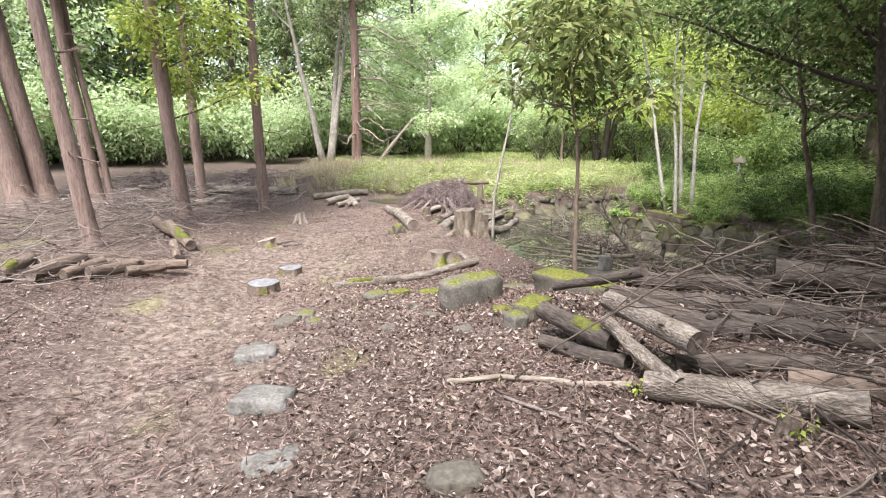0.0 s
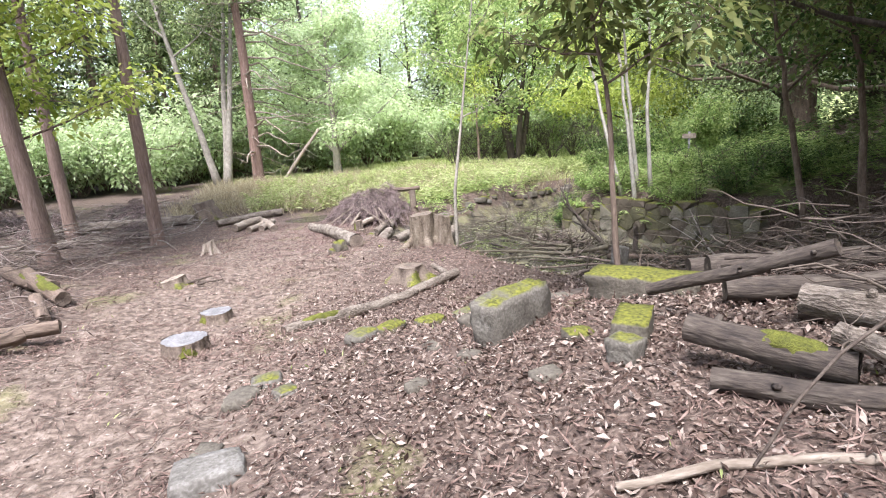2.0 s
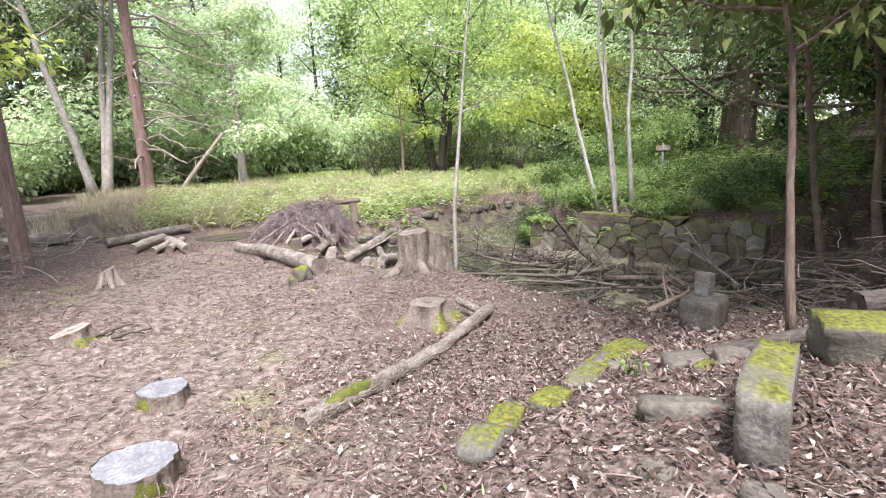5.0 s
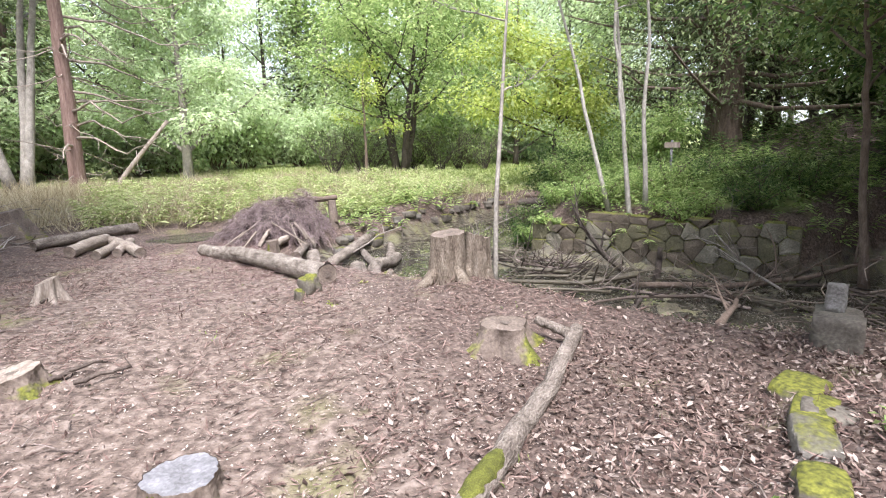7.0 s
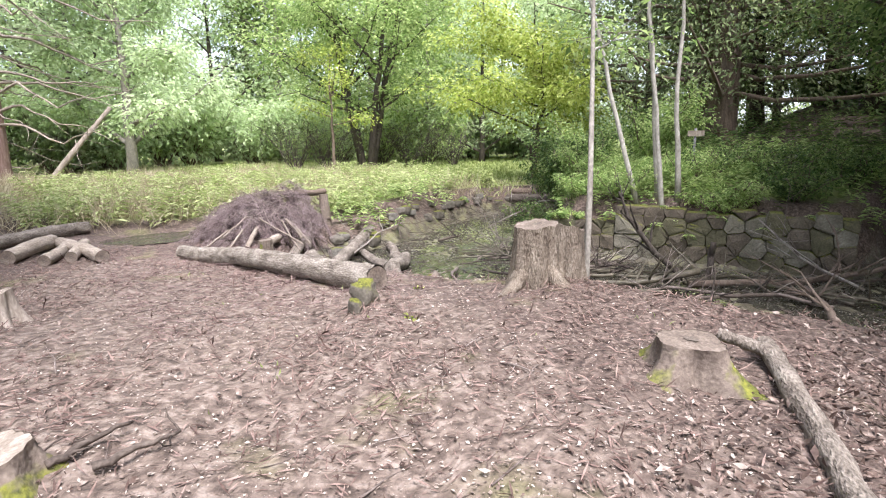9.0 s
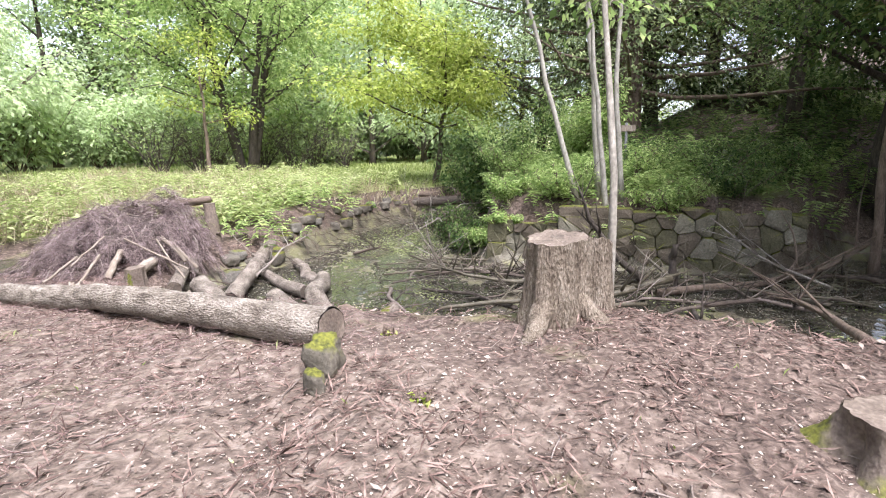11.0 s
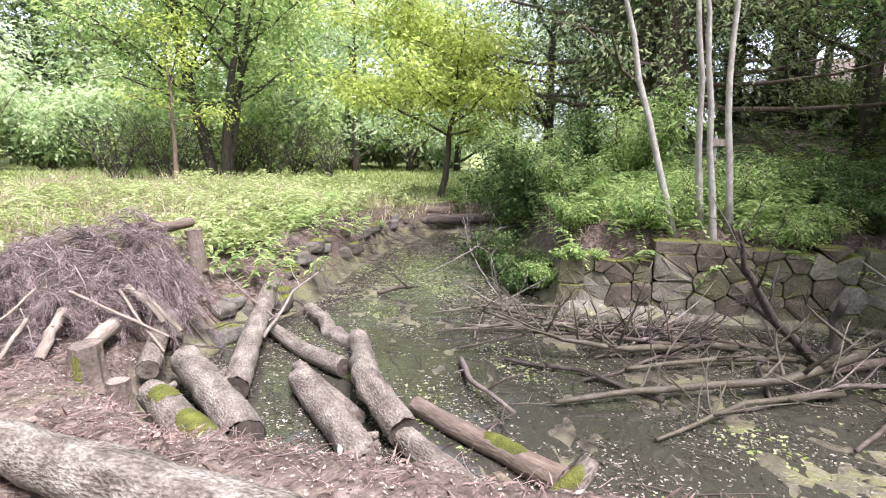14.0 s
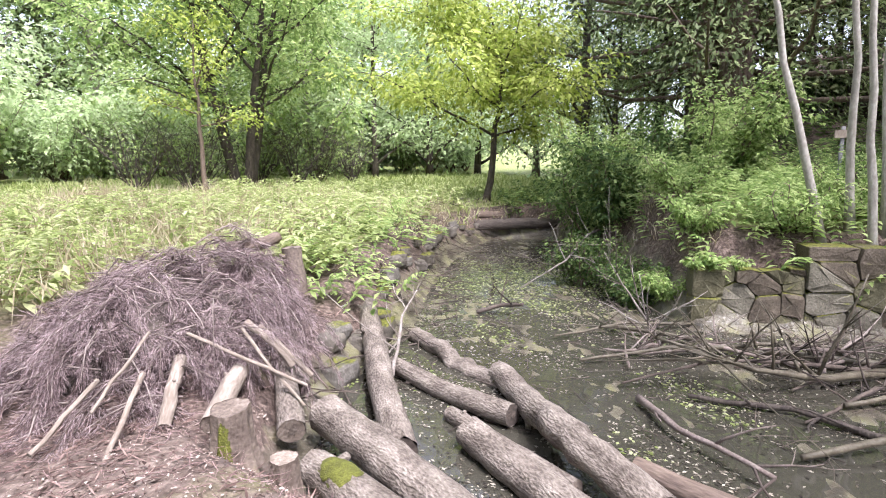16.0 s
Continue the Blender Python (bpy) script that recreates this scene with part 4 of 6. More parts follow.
log("thin log in mud beneath the others", (1.12, 15.25, W + 0.04), (0.78, 14.1, W + 0.05), 0.06, 0.06, 29, group=POND_LOGS)
log("long felled log half sunk in mud", (1.9, 15.3, W + 0.09), (0.75, 13.62, W + 0.12), 0.1, 0.115, 27, group=POND_LOGS, bend=0.07, cut=WOOD_DARK)
log("crooked log joining the long log", (2.32, 16.6, W + 0.06), (1.85, 15.2, W + 0.08), 0.08, 0.09, 32, group=POND_LOGS, bend=0.09)
log("felled log half sunk in mud", (0.9, 14.92, W + 0.09), (0.3, 13.5, W + 0.1), 0.11, 0.12, 26, group=POND_LOGS)
log("felled log near the bank", (0.76, 13.62, W + 0.07), (0.48, 12.85, W + 0.1), 0.09, 0.1, 30, group=POND_LOGS)
log("dark mossy log in mud", (1.2, 13.9, W + 0.05), (0.98, 12.55, W + 0.08), 0.07, 0.085, 31, bark=BARK_BROWN, group=POND_LOGS, moss=((0.55, 0.8),))

PILE = "log pile beside the path"
log("pale weathered log at the foot of the pile", (1.25, 3.02, g(1.25, 3.02) + 0.09), (2.2, 2.5, g(2.2, 2.5) + 0.1), 0.085, 0.095, 41, group=PILE, cut=WOOD_DARK, bark=BARK_LOG)
log("dark log with moss on the pile", (0.84, 4.22, -0.07), (1.24, 3.62, -0.1), 0.074, 0.08, 42, group=PILE, cut=WOOD_DARK, moss=((0.45, 0.85),), bark=BARK_DARK)
log("grey log resting on the pile", (1.3, 3.97, 0.1), (1.58, 3.1, 0.12), 0.076, 0.08, 43, group=PILE, cut=WOOD_DARK, bark=BARK_LOG)
log("thin grey log slanting down the pile", (1.2, 3.7, 0.04), (1.4, 2.88, -0.05), 0.046, 0.05, 44, group=PILE, bark=BARK_LOG, cut=WOOD_DARK)
log("low dark log at the foot of the pile", (0.8, 3.96, -0.24), (1.28, 3.4, -0.16), 0.058, 0.062, 45, group=PILE, cut=WOOD_DARK, bark=BARK_DARK)
log("long dark log across the pile", (1.6, 4.9, -0.15), (3.2, 4.1, -0.08), 0.08, 0.09, 46, group=PILE, cut=WOOD_DARK, bark=BARK_DARK)
log("thin rough-barked pole on the mossy stones", (1.1, 5.0, -0.12), (1.6, 4.1, 0.3), 0.04, 0.045, 47, group=PILE, cut=WOOD_DARK, bark=BARK_DARK, knots=6)
log("dark wet log at the back of the pile", (3.2, 5.0, 0.05), (4.6, 4.3, 0.08), 0.13, 0.14, 48, group=PILE, cut=WOOD_DARK, bark=BARK_DARK)
log("grey log at the back of the pile", (2.0, 5.6, -0.2), (3.8, 5.0, -0.15), 0.09, 0.1, 49, group=PILE, cut=WOOD_DARK, bark=BARK_DARK)
log("brown log at the back of the pile", (1.7, 4.4, -0.1), (2.3, 3.7, -0.08), 0.1, 0.1, 50, group=PILE, bark=BARK_DARK, cut=WOOD_DARK)
log("old log under the pile", (2.2, 3.9, -0.05), (3.8, 3.0, 0.05), 0.09, 0.09, 51, group=PILE, cut=WOOD_DARK, bark=BARK_DARK)
log("fallen log behind the pile", (2.4, 6.4, -0.45), (5.2, 5.4, -0.35), 0.1, 0.12, 52, group=PILE, cut=WOOD_DARK, bark=BARK_DARK)
log("broken log under the pile", (1.55, 3.3, -0.12), (2.5, 3.2, -0.08), 0.07, 0.07, 55, group=PILE, cut=WOOD_DARK, bark=BARK_DARK)
log("broken log beside the pile", (2.1, 3.0, -0.06), (3.0, 2.5, 0.0), 0.07, 0.08, 56, group=PILE, cut=WOOD_DARK, bark=BARK_BROWN)
log("dry split branch lying on the leaves", (0.05, 3.52, g(.05, 3.52) + 0.03), (1.3, 3.12, g(1.3, 3.12) + 0.04), 0.018, 0.024, 53, bark=WOOD_PALE, cut=WOOD_PALE, bend=0.04)
log("short dark log beside the squared stone", (1.0, 6.5, g(1.0, 6.5) + 0.05), (1.75, 6.05, g(1.75, 6.05) + 0.05), 0.05, 0.05, 54, bark=BARK_DARK)

BANKLOGS = "dark logs on the pond's far bank"
log("dark wet log along the pond's far bank", (8.5, 20.0, -1.32), (10.1, 18.4, -1.3), 0.13, 0.12, 57, bark=BARK_DARK, group=BANKLOGS)
log("brown log on the far bank", (8.9, 20.2, -1.12), (10.2, 18.9, -1.12), 0.1, 0.1, 58, bark=BARK_BROWN, group=BANKLOGS)
log("short sawn log on the far bank", (6.6, 19.75, -1.1), (7.3, 20.3, -1.05), 0.11, 0.11, 59, bark=BARK_BROWN, cut=WOOD_DARK, group=BANKLOGS)

# ---- trees by the path and the pond ----
CEDARS = "tall cedars on the left of the path"
for k, (x, y, h, r, lean) in enumerate(((-5.8, 8.75, 13, 0.14, (-1.6, 0.3)), (-6.65, 13.75, 15, 0.19, (-0.9, 0)), (-7.95, 17.8, 15, 0.17, (-0.4, 0)), (-5.1, 15.3, 14, 0.15, (0.0, 0)),
                                        (-13.0, 16.6, 16, 0.36, (-2.4, 0)), (-12.7, 17.2, 16, 0.33, (-1.9, 0)), (-10.7, 16.7, 15, 0.2, (-1.2, 0)), (-10.4, 16.9, 13, 0.11, (-1.3, 0)))):
    conifer("tall cedar with a bare brown trunk", x, y, h, r, 60 + k, lean=lean, first=0.5, group=CEDARS, name="cedar", dead=16, dead_len=0.9)
red_conifer = conifer("tall red-barked conifer with dead grey boughs", -4.15, 26.5, 18, 0.24, 80, bark=BARK_RED, bough=WOOD_PALE, first=0.45, dead=36, dead_len=3.4, name="conifer", sprays=6000, low_dead=0.08)
drng = random.Random(61)
for k in range(16):                                       # long bare boughs that dip and rise again at the tip
    h = 1.6 + 0.36 * k + drng.uniform(-0.15, 0.15)
    a = drng.gauss(-0.35, 0.75)
    l = drng.uniform(2.2, 4.4)
    d = Vector((math.cos(a), math.sin(a), 0))
    q = [d * 0.15 + Vector((0, 0, h)), d * l * 0.3 + Vector((0, 0, h + drng.uniform(-0.1, 0.3))), d * l * 0.65 + Vector((0, 0, h - 0.35 + drng.uniform(-0.3, 0.1))), d * l + Vector((0, 0, h - 0.1 + drng.uniform(-0.7, 0.5)))]
    part("dead_bough", tube(wander(q[0], q[1], 3, 0.05, drng)[:-1] + wander(q[1], q[2], 3, 0.07, drng)[:-1] + wander(q[2], q[3], 3, 0.07, drng), [0.045 - 0.004 * i for i in range(10)], 6, 0.08, drng), WOOD_PALE, red_conifer, "bare grey bough")
    sp = []
    for _ in range(5):
        u = q[2].lerp(q[3], drng.random()) if drng.random() < 0.6 else q[1].lerp(q[2], drng.random())
        e = u + (d * drng.uniform(0.2, 0.9) + Vector((drng.uniform(-0.7, 0.7), drng.uniform(-0.7, 0.7), drng.uniform(-0.9, 0.4)))) * drng.uniform(0.4, 1.0)
        sp.append(tube(wander(u, e, 3, 0.05, drng), [0.014, 0.011, 0.008, 0.004], 4, 0, drng, caps=False))
    tagged(part("twig_spray", joined(sp), WOOD_PALE, red_conifer), kind="stuff")
tree("pale tree with several bare stems", -5.7, 27.0, 12, 0.17, 2.2, 81, BARK_GREY, LEAF_CONIFER, 4000, 0.16, 0.5, 6, stems=3)
tree("spreading light-green tree by the clearing", -0.75, 28.8, 8.5, 0.2, 3.2, 82, BARK_GREY, LEAF_FAR_HAZED, 12000, 0.17, 0.1, 12, group="", clump=0.8)
tree("many-stemmed dark tree in the clearing with a spreading crown", 8.5, 29.3, 9, 0.18, 4.2, 83, BARK_DARK, LEAF_FRESH, 20000, 0.17, 0.26, 9, stems=4, clump=0.9)
tree("crooked young maple with yellow-green leaves", 10.4, 20.9, 5.6, 0.11, 3.2, 84, BARK_DARK, LEAF_MAPLE, 14000, 0.14, 0.34, 13, sway=0.12, clump=0.8, crown_shift=(-0.3, 0.1), rise=(0.1, 0.6))
for k, (x, y, lx) in enumerate(((5.62, 12.75, -0.4), (5.92, 12.68, -0.1), (5.55, 13.25, -1.2), (5.8, 13.0, -0.3))):
    tree("slender pale-barked young tree", x, y, 7.5, 0.05, 1.6, 90 + k, BARK_PALE, LEAF_FRESH, 1600, 0.1, 0.6, 6, lean=(lx, 0.3 - lx), group="pale young trees behind the wall", clump=0.5)
tree("young tree with a bare lower stem that bends above head height", 1.02, 10.6, 6.0, 0.034, 1.3, 95, BARK_GREY, LEAF_FRESH, 1500, 0.09, 0.45, 7, lean=(0.9, 0.9), clump=0.45, bow=0.2, sway=0.004)
conifer("dark fir with level boughs", 12.3, 15.4, 18, 0.4, 96, bark=BARK_BROWN, first=0.1, reach=5.2, sprays=42000, dead=6, name="conifer", size=0.13)
conifer("dark fir with a straight trunk", 12.9, 16.1, 18, 0.42, 97, bark=BARK_BROWN, first=0.14, reach=5.0, sprays=36000, dead=6, name="conifer", size=0.13)

tree("dark evergreen tree arching over the log pile", 5.9, 5.2, 7.5, 0.13, 3.2, 98, BARK_DARK, LEAF_DARK, 20000, 0.085, 0.36, 15, lean=(-1.6, 0.6), clump=0.7, group="evergreens by the pond")
tree("dark evergreen tree arching over the pond", 6.6, 7.6, 8.0, 0.12, 3.4, 99, BARK_DARK, LEAF_OLIVE, 20000, 0.085, 0.38, 15, lean=(-1.6, -0.2), clump=0.7, group="evergreens by the pond")
# added tree, trunk out of view: its crown keeps sun off the log pile
tree("added evergreen with its trunk out of view, shading the log pile", 4.9, 0.2, 7.5, 0.13, 3.2, 610, BARK_DARK, LEAF_DARK, 18000, 0.085, 0.42, 15, lean=(-1.2, 0.2), clump=0.75, group="evergreens by the pond")
tree("evergreen tree behind the log pile", 6.2, 2.4, 7.5, 0.13, 2.6, 100, BARK_DARK, LEAF_DARK, 18000, 0.085, 0.36, 15, lean=(-0.4, 0.2), clump=0.7, group="evergreens by the pond")

# ---- woods round about ----
WOODS = "woods round the clearing"
prng = random.Random(3)
kinds = [tree("bright broadleaf tree at the wood's edge", 200, 300 + 12 * k, 11 + k, 0.2, 3.6, 120 + k, BARK_GREY if k % 2 else BARK_DARK, (LEAF_FAR_HAZED, LEAF_FRESH, LEAF_FAR_HAZED)[k % 3], 6500, 0.25, 0.02, 14, group=WOODS, clump=1.15, z=0) for k in range(3)]
kinds2 = [conifer("dark conifer in the wood", 220, 300 + 12 * k, 15 + 2 * k, 0.24, 130 + k, first=0.06, reach=3.0, sprays=8000, dead=12, size=0.3, group=WOODS, z=0) for k in range(2)]
kinds3 = [tree("dark evergreen tree on the slope", 240, 300 + 12 * k, 8 + k, 0.16, 3.0, 140 + k, BARK_DARK, (LEAF_DARK, LEAF_OLIVE)[k % 2], 13000, 0.078, 0.2, 16, group=WOODS, clump=0.95, z=0) for k in range(2)]


def plant(pool, x, y, s=1.0):
    src = prng.choice(pool)
    ob = copy_thing(src, pose(x, y, gz(x, y) - 0.1, 0, 0, prng.uniform(0, 360)))
    ob.scale = (s, s, s)


for k in range(16):
    plant(kinds, -12 + 3.2 * k + prng.uniform(-1.5, 1.5), 37 + prng.uniform(-2, 5), prng.uniform(0.9, 1.2))
for k in range(9):
    plant(kinds, -22 + 7 * k + prng.uniform(-2, 2), 50 + prng.uniform(-3, 6), prng.uniform(1.1, 1.5))
for k in range(7):
    plant(kinds2, -24 + 3.0 * k + prng.uniform(-1, 1), 33 + prng.uniform(-3, 3) - 0.2 * k, prng.uniform(0.8, 1.1))
for k in range(10):
    plant(kinds, -17 - 1.3 * k + prng.uniform(-1, 1), 31 - 2.4 * k + prng.uniform(-1, 1), prng.uniform(0.9, 1.2))
for k in range(11):
    plant(kinds3, 11.5 + prng.uniform(0, 9), 3 + 1.3 * k + prng.uniform(-1, 1), prng.uniform(0.8, 1.2))
for k in range(7):
    plant(kinds, 15 + 2.2 * k + prng.uniform(-1, 1), 33 - 1.6 * k + prng.uniform(-1, 1), prng.uniform(0.8, 1.1))
for x, y in ((12.5, 11.5), (16, 13), (17, 9), (15.5, 16), (18, 15), (19, 19), (17, 21), (16, 5), (13.5, 7.5), (22, 10), (23, 13), (22, 16), (24, 19), (23, 22), (21, 7), (26, 15)):
    plant(kinds3, x, y, prng.uniform(1.1, 1.6))
for k in range(9):                                        # unseen trees added behind the walker to hold back low sky light
    plant(kinds2, -16 + 4 * k + prng.uniform(-1, 1), -7 + prng.uniform(-3, 1), 1.0)
for k in range(5):
    plant(kinds3, 3 + 3 * k, -3 - prng.uniform(0, 2), 1.2)
for k in range(8):
    plant(kinds3, 7.5 + prng.uniform(0, 4), 1 + 1.0 * k, prng.uniform(0.7, 0.9))
for pool in (kinds, kinds2, kinds3):
    for src in pool:
        src.location = (prng.uniform(-14, 26), 46 + prng.uniform(-3, 6), 0)
        src.location.z = gz(src.location.x, src.location.y) - 0.1


# ---- litter on the forest floor ----
def on_ground(rs, n, x0, x1, y0, y1, dens):
    """n places on dry ground in a stretch of the plan, kept by a density between 0 and 1."""
    x, y = rs.uniform(x0, x1, n), rs.uniform(y0, y1, n)
    keep = (rs.random(n) < dens(x, y)) & (inside(x, y) < -0.15)
    x, y = x[keep], y[keep]
    return np.stack([x, y, ground_height(x, y)], 1)


def patchy(x, y, f=1.0):
    return 0.5 + 0.5 * np.sin(f * (1.3 * x + 0.7 * y)) * np.sin(f * (0.9 * y - 1.1 * x) + 1.7) + 0.25 * np.sin(f * (3.1 * x - 2.3 * y))


def path_mid(y):
    return np.interp(y, [0, 3, 6, 9, 12, 16], [-1.7, -2.1, -2.8, -3.0, -2.5, -2.3])


def litter_leaves():
    rs = np.random.default_rng(21)
    def dens(x, y):
        off = np.abs(x - path_mid(y))
        return np.clip((0.12 + 0.9 * smooth(0.5, 1.6, off)) * (0.45 + 0.55 * patchy(x, y)) * np.where(x > path_mid(y), 1, 0.45) * (0.1 + 0.9 * smooth(9.4, 6.5, y)), 0.03, 1)
    p = on_ground(rs, 170000, -7, 6.5, 0.2, 16, dens)
    n = len(p)
    p[:, 2] += rs.uniform(0.002, 0.03, n)
    way = unit(rs, n) * np.array([1, 1, 0.35])
    up = unit(rs, n) * 0.55 + np.array([0, 0, 0.8])
    length = 0.014 + 0.056 * rs.random(n) ** 1.9
    ob = blade_mesh("fallen_leaves", blades(p, way, up, length, length * rs.uniform(0.35, 0.6, n), rs.uniform(-0.35, 0.35, (n, 1))), LEAF_DEAD)
    tagged(ob, "dry brown fallen leaves strewn over the forest floor", "leaf litter", kind="stuff")
    p = on_ground(rs, 60000, -1.6, 4.5, 0.6, 8.6, lambda x, y: np.clip(0.3 + 0.5 * patchy(x + 4, y, 1.6), 0, 1) * smooth(-1.6, -0.4, x))
    n = len(p)
    p[:, 2] += rs.uniform(0.006, 0.045, n)
    length = 0.022 + 0.05 * rs.random(n) ** 1.6
    ob = blade_mesh("broad_fallen_leaves", blades(p, unit(rs, n) * np.array([1, 1, 0.5]), unit(rs, n) * 0.8 + np.array([0, 0, 0.7]), length, length * rs.uniform(0.3, 0.5, n), rs.uniform(-0.45, 0.45, (n, 1))), LEAF_DEAD)
    tagged(ob, "curled broad dead leaves lying deep beside the log pile", "leaf litter", kind="stuff")


def litter_needles():
    rs = np.random.default_rng(22)
    p = on_ground(rs, 60000, -6.5, 4.5, 0, 17, lambda x, y: np.clip(patchy(x + 3, y + 1, 1.1) ** 2 * 1.1 + 0.2, 0, 1))
    p = np.repeat(p, 3, 0)
    n = len(p)
    p[:, :2] += rs.normal(size=(n, 2)) * 0.05
    p[:, 2] = ground_height(p[:, 0], p[:, 1]) + rs.uniform(0.003, 0.022, n)
    way = unit(rs, n) * np.array([1, 1, 0.25])
    length = rs.uniform(0.04, 0.13, n)
    ob = blade_mesh("fallen_needles", blades(p, way, unit(rs, n) + np.array([0, 0, 1.5]), length, length * 0.09, rs.uniform(-0.2, 0.2, (n, 1))), NEEDLE_DEAD)
    tagged(ob, "reddish dry cedar needles and sprigs on the ground", "needle litter", kind="stuff")


def litter_chips():
    rs = np.random.default_rng(23)
    p = on_ground(rs, 210000, -5.5, 3, 1, 16, lambda x, y: np.clip(0.8 * np.exp(-((x - path_mid(y) - 1.2) / 1.9) ** 2) * (0.55 + 0.45 * smooth(5, 9, y)) + 0.06, 0, 1))
    n = len(p)
    p[:, 2] += rs.uniform(0.004, 0.012, n)
    way = unit(rs, n) * np.array([1, 1, 0.2])
    length = 0.006 + 0.024 * rs.random(n) ** 1.7
    ob = blade_mesh("wood_chips", blades(p, way, unit(rs, n) * 0.4 + np.array([0, 0, 1]), length, length * rs.uniform(0.3, 0.7, n), rs.uniform(-0.1, 0.1, (n, 1))), CHIP)
    tagged(ob, "pale wood chips trodden into the path", "wood chips", kind="stuff")


def tangle(name, label, category, n, x0, x1, y0, y1, lift, length, r, seed, material, dens=lambda x, y: np.ones_like(x), tilt=0.25, above=None):
    """Many thin dead twigs lying over one another."""
    rng, rs = random.Random(seed), np.random.default_rng(seed)
    shapes = []
    while len(shapes) < n:
        x, y = rng.uniform(x0, x1), rng.uniform(y0, y1)
        if rng.random() > float(dens(np.array(x), np.array(y))):
            continue
        z = (gz(x, y) if above is None else max(gz(x, y), above)) + rng.random() ** 1.4 * (lift(x, y) if callable(lift) else lift) + r
        a, l = rng.uniform(0, 6.28), length * rng.uniform(0.35, 1.15)
        d = Vector((math.cos(a), math.sin(a), rng.uniform(-tilt, tilt)))
        e = Vector((x, y, z)) + d * l
        e.z = max(e.z, gz(e.x, e.y) + r if above is None else above)
        rr = r * rng.uniform(0.5, 1.5)
        w = wander((x, y, z), e, 4, 0.07 * l, rng)
        shapes.append(tube(w, [rr, rr * 0.85, rr * 0.7, rr * 0.5, rr * 0.25], 5, 0, rng, caps=False))
        if rng.random() < 0.5:
            q = w[2]
            f = q + (d + Vector((rng.uniform(-1, 1), rng.uniform(-1, 1), rng.uniform(-0.3, 0.5)))) * l * 0.35
            shapes.append(tube(wander(q, f, 2, 0.02 * l, rng), [rr * 0.55, rr * 0.4, rr * 0.2], 4, 0, rng, caps=False))
    v, f = joined(shapes)
    return tagged(link_mesh(name, v, f, material), label, category, kind="stuff")


litter_leaves()
litter_needles()
litter_chips()
tangle("fallen_twigs", "thin dead twigs scattered over the leaves", "twigs", 1500, -6, 6, 0.5, 15, 0.015, 0.3, 0.004, 31, TWIG, lambda x, y: np.where(inside(x, y) < -0.2, 1.0, 0.0), 0.05)
tangle("brush_bank", "bank of grey dead branches heaped beneath the cedars", "brushwood", 2600, -10.5, -3.7, 5.2, 14.5, 0.55, 0.75, 0.007, 32, TWIG, lambda x, y: smooth(-3.7, -4.8, x + 0.12 * (y - 8)), 0.3)
tangle("brush_far", "withered brushwood lying beyond the cedars", "brushwood", 700, -12, -4.2, 14.5, 22, 0.45, 1.2, 0.012, 33, TWIG_PALE, tilt=0.25)
tangle("brush_right", "tangle of dead branches over the log pile", "brushwood", 2800, 1.6, 8.5, 2.0, 8.6, lambda x, y: 0.25 + 0.5 * float(smooth(1.5, 4, np.array(x))), 0.85, 0.007, 34, TWIG_DARK, lambda x, y: smooth(1.2, 2.6, x + 0.35 * (4 - y)), 0.3)
tangle("pond_twigs", "thin dead twigs lying in the pond mud", "twigs", 700, 0.6, 8, 8.6, 18.5, 0.03, 0.5, 0.0035, 35, TWIG_DARK, lambda x, y: np.where(inside(x, y) > 0.1, 1.0, 0.0), 0.05, above=WATER)
tangle("shore_twigs", "dead twigs strewn on the pond's bank", "twigs", 700, 0.6, 10, 15.8, 20.4, 0.25, 0.6, 0.006, 36, TWIG_DARK, lambda x, y: np.where(np.abs(inside(x, y)) < 0.7, 1.0, 0.0), 0.3)


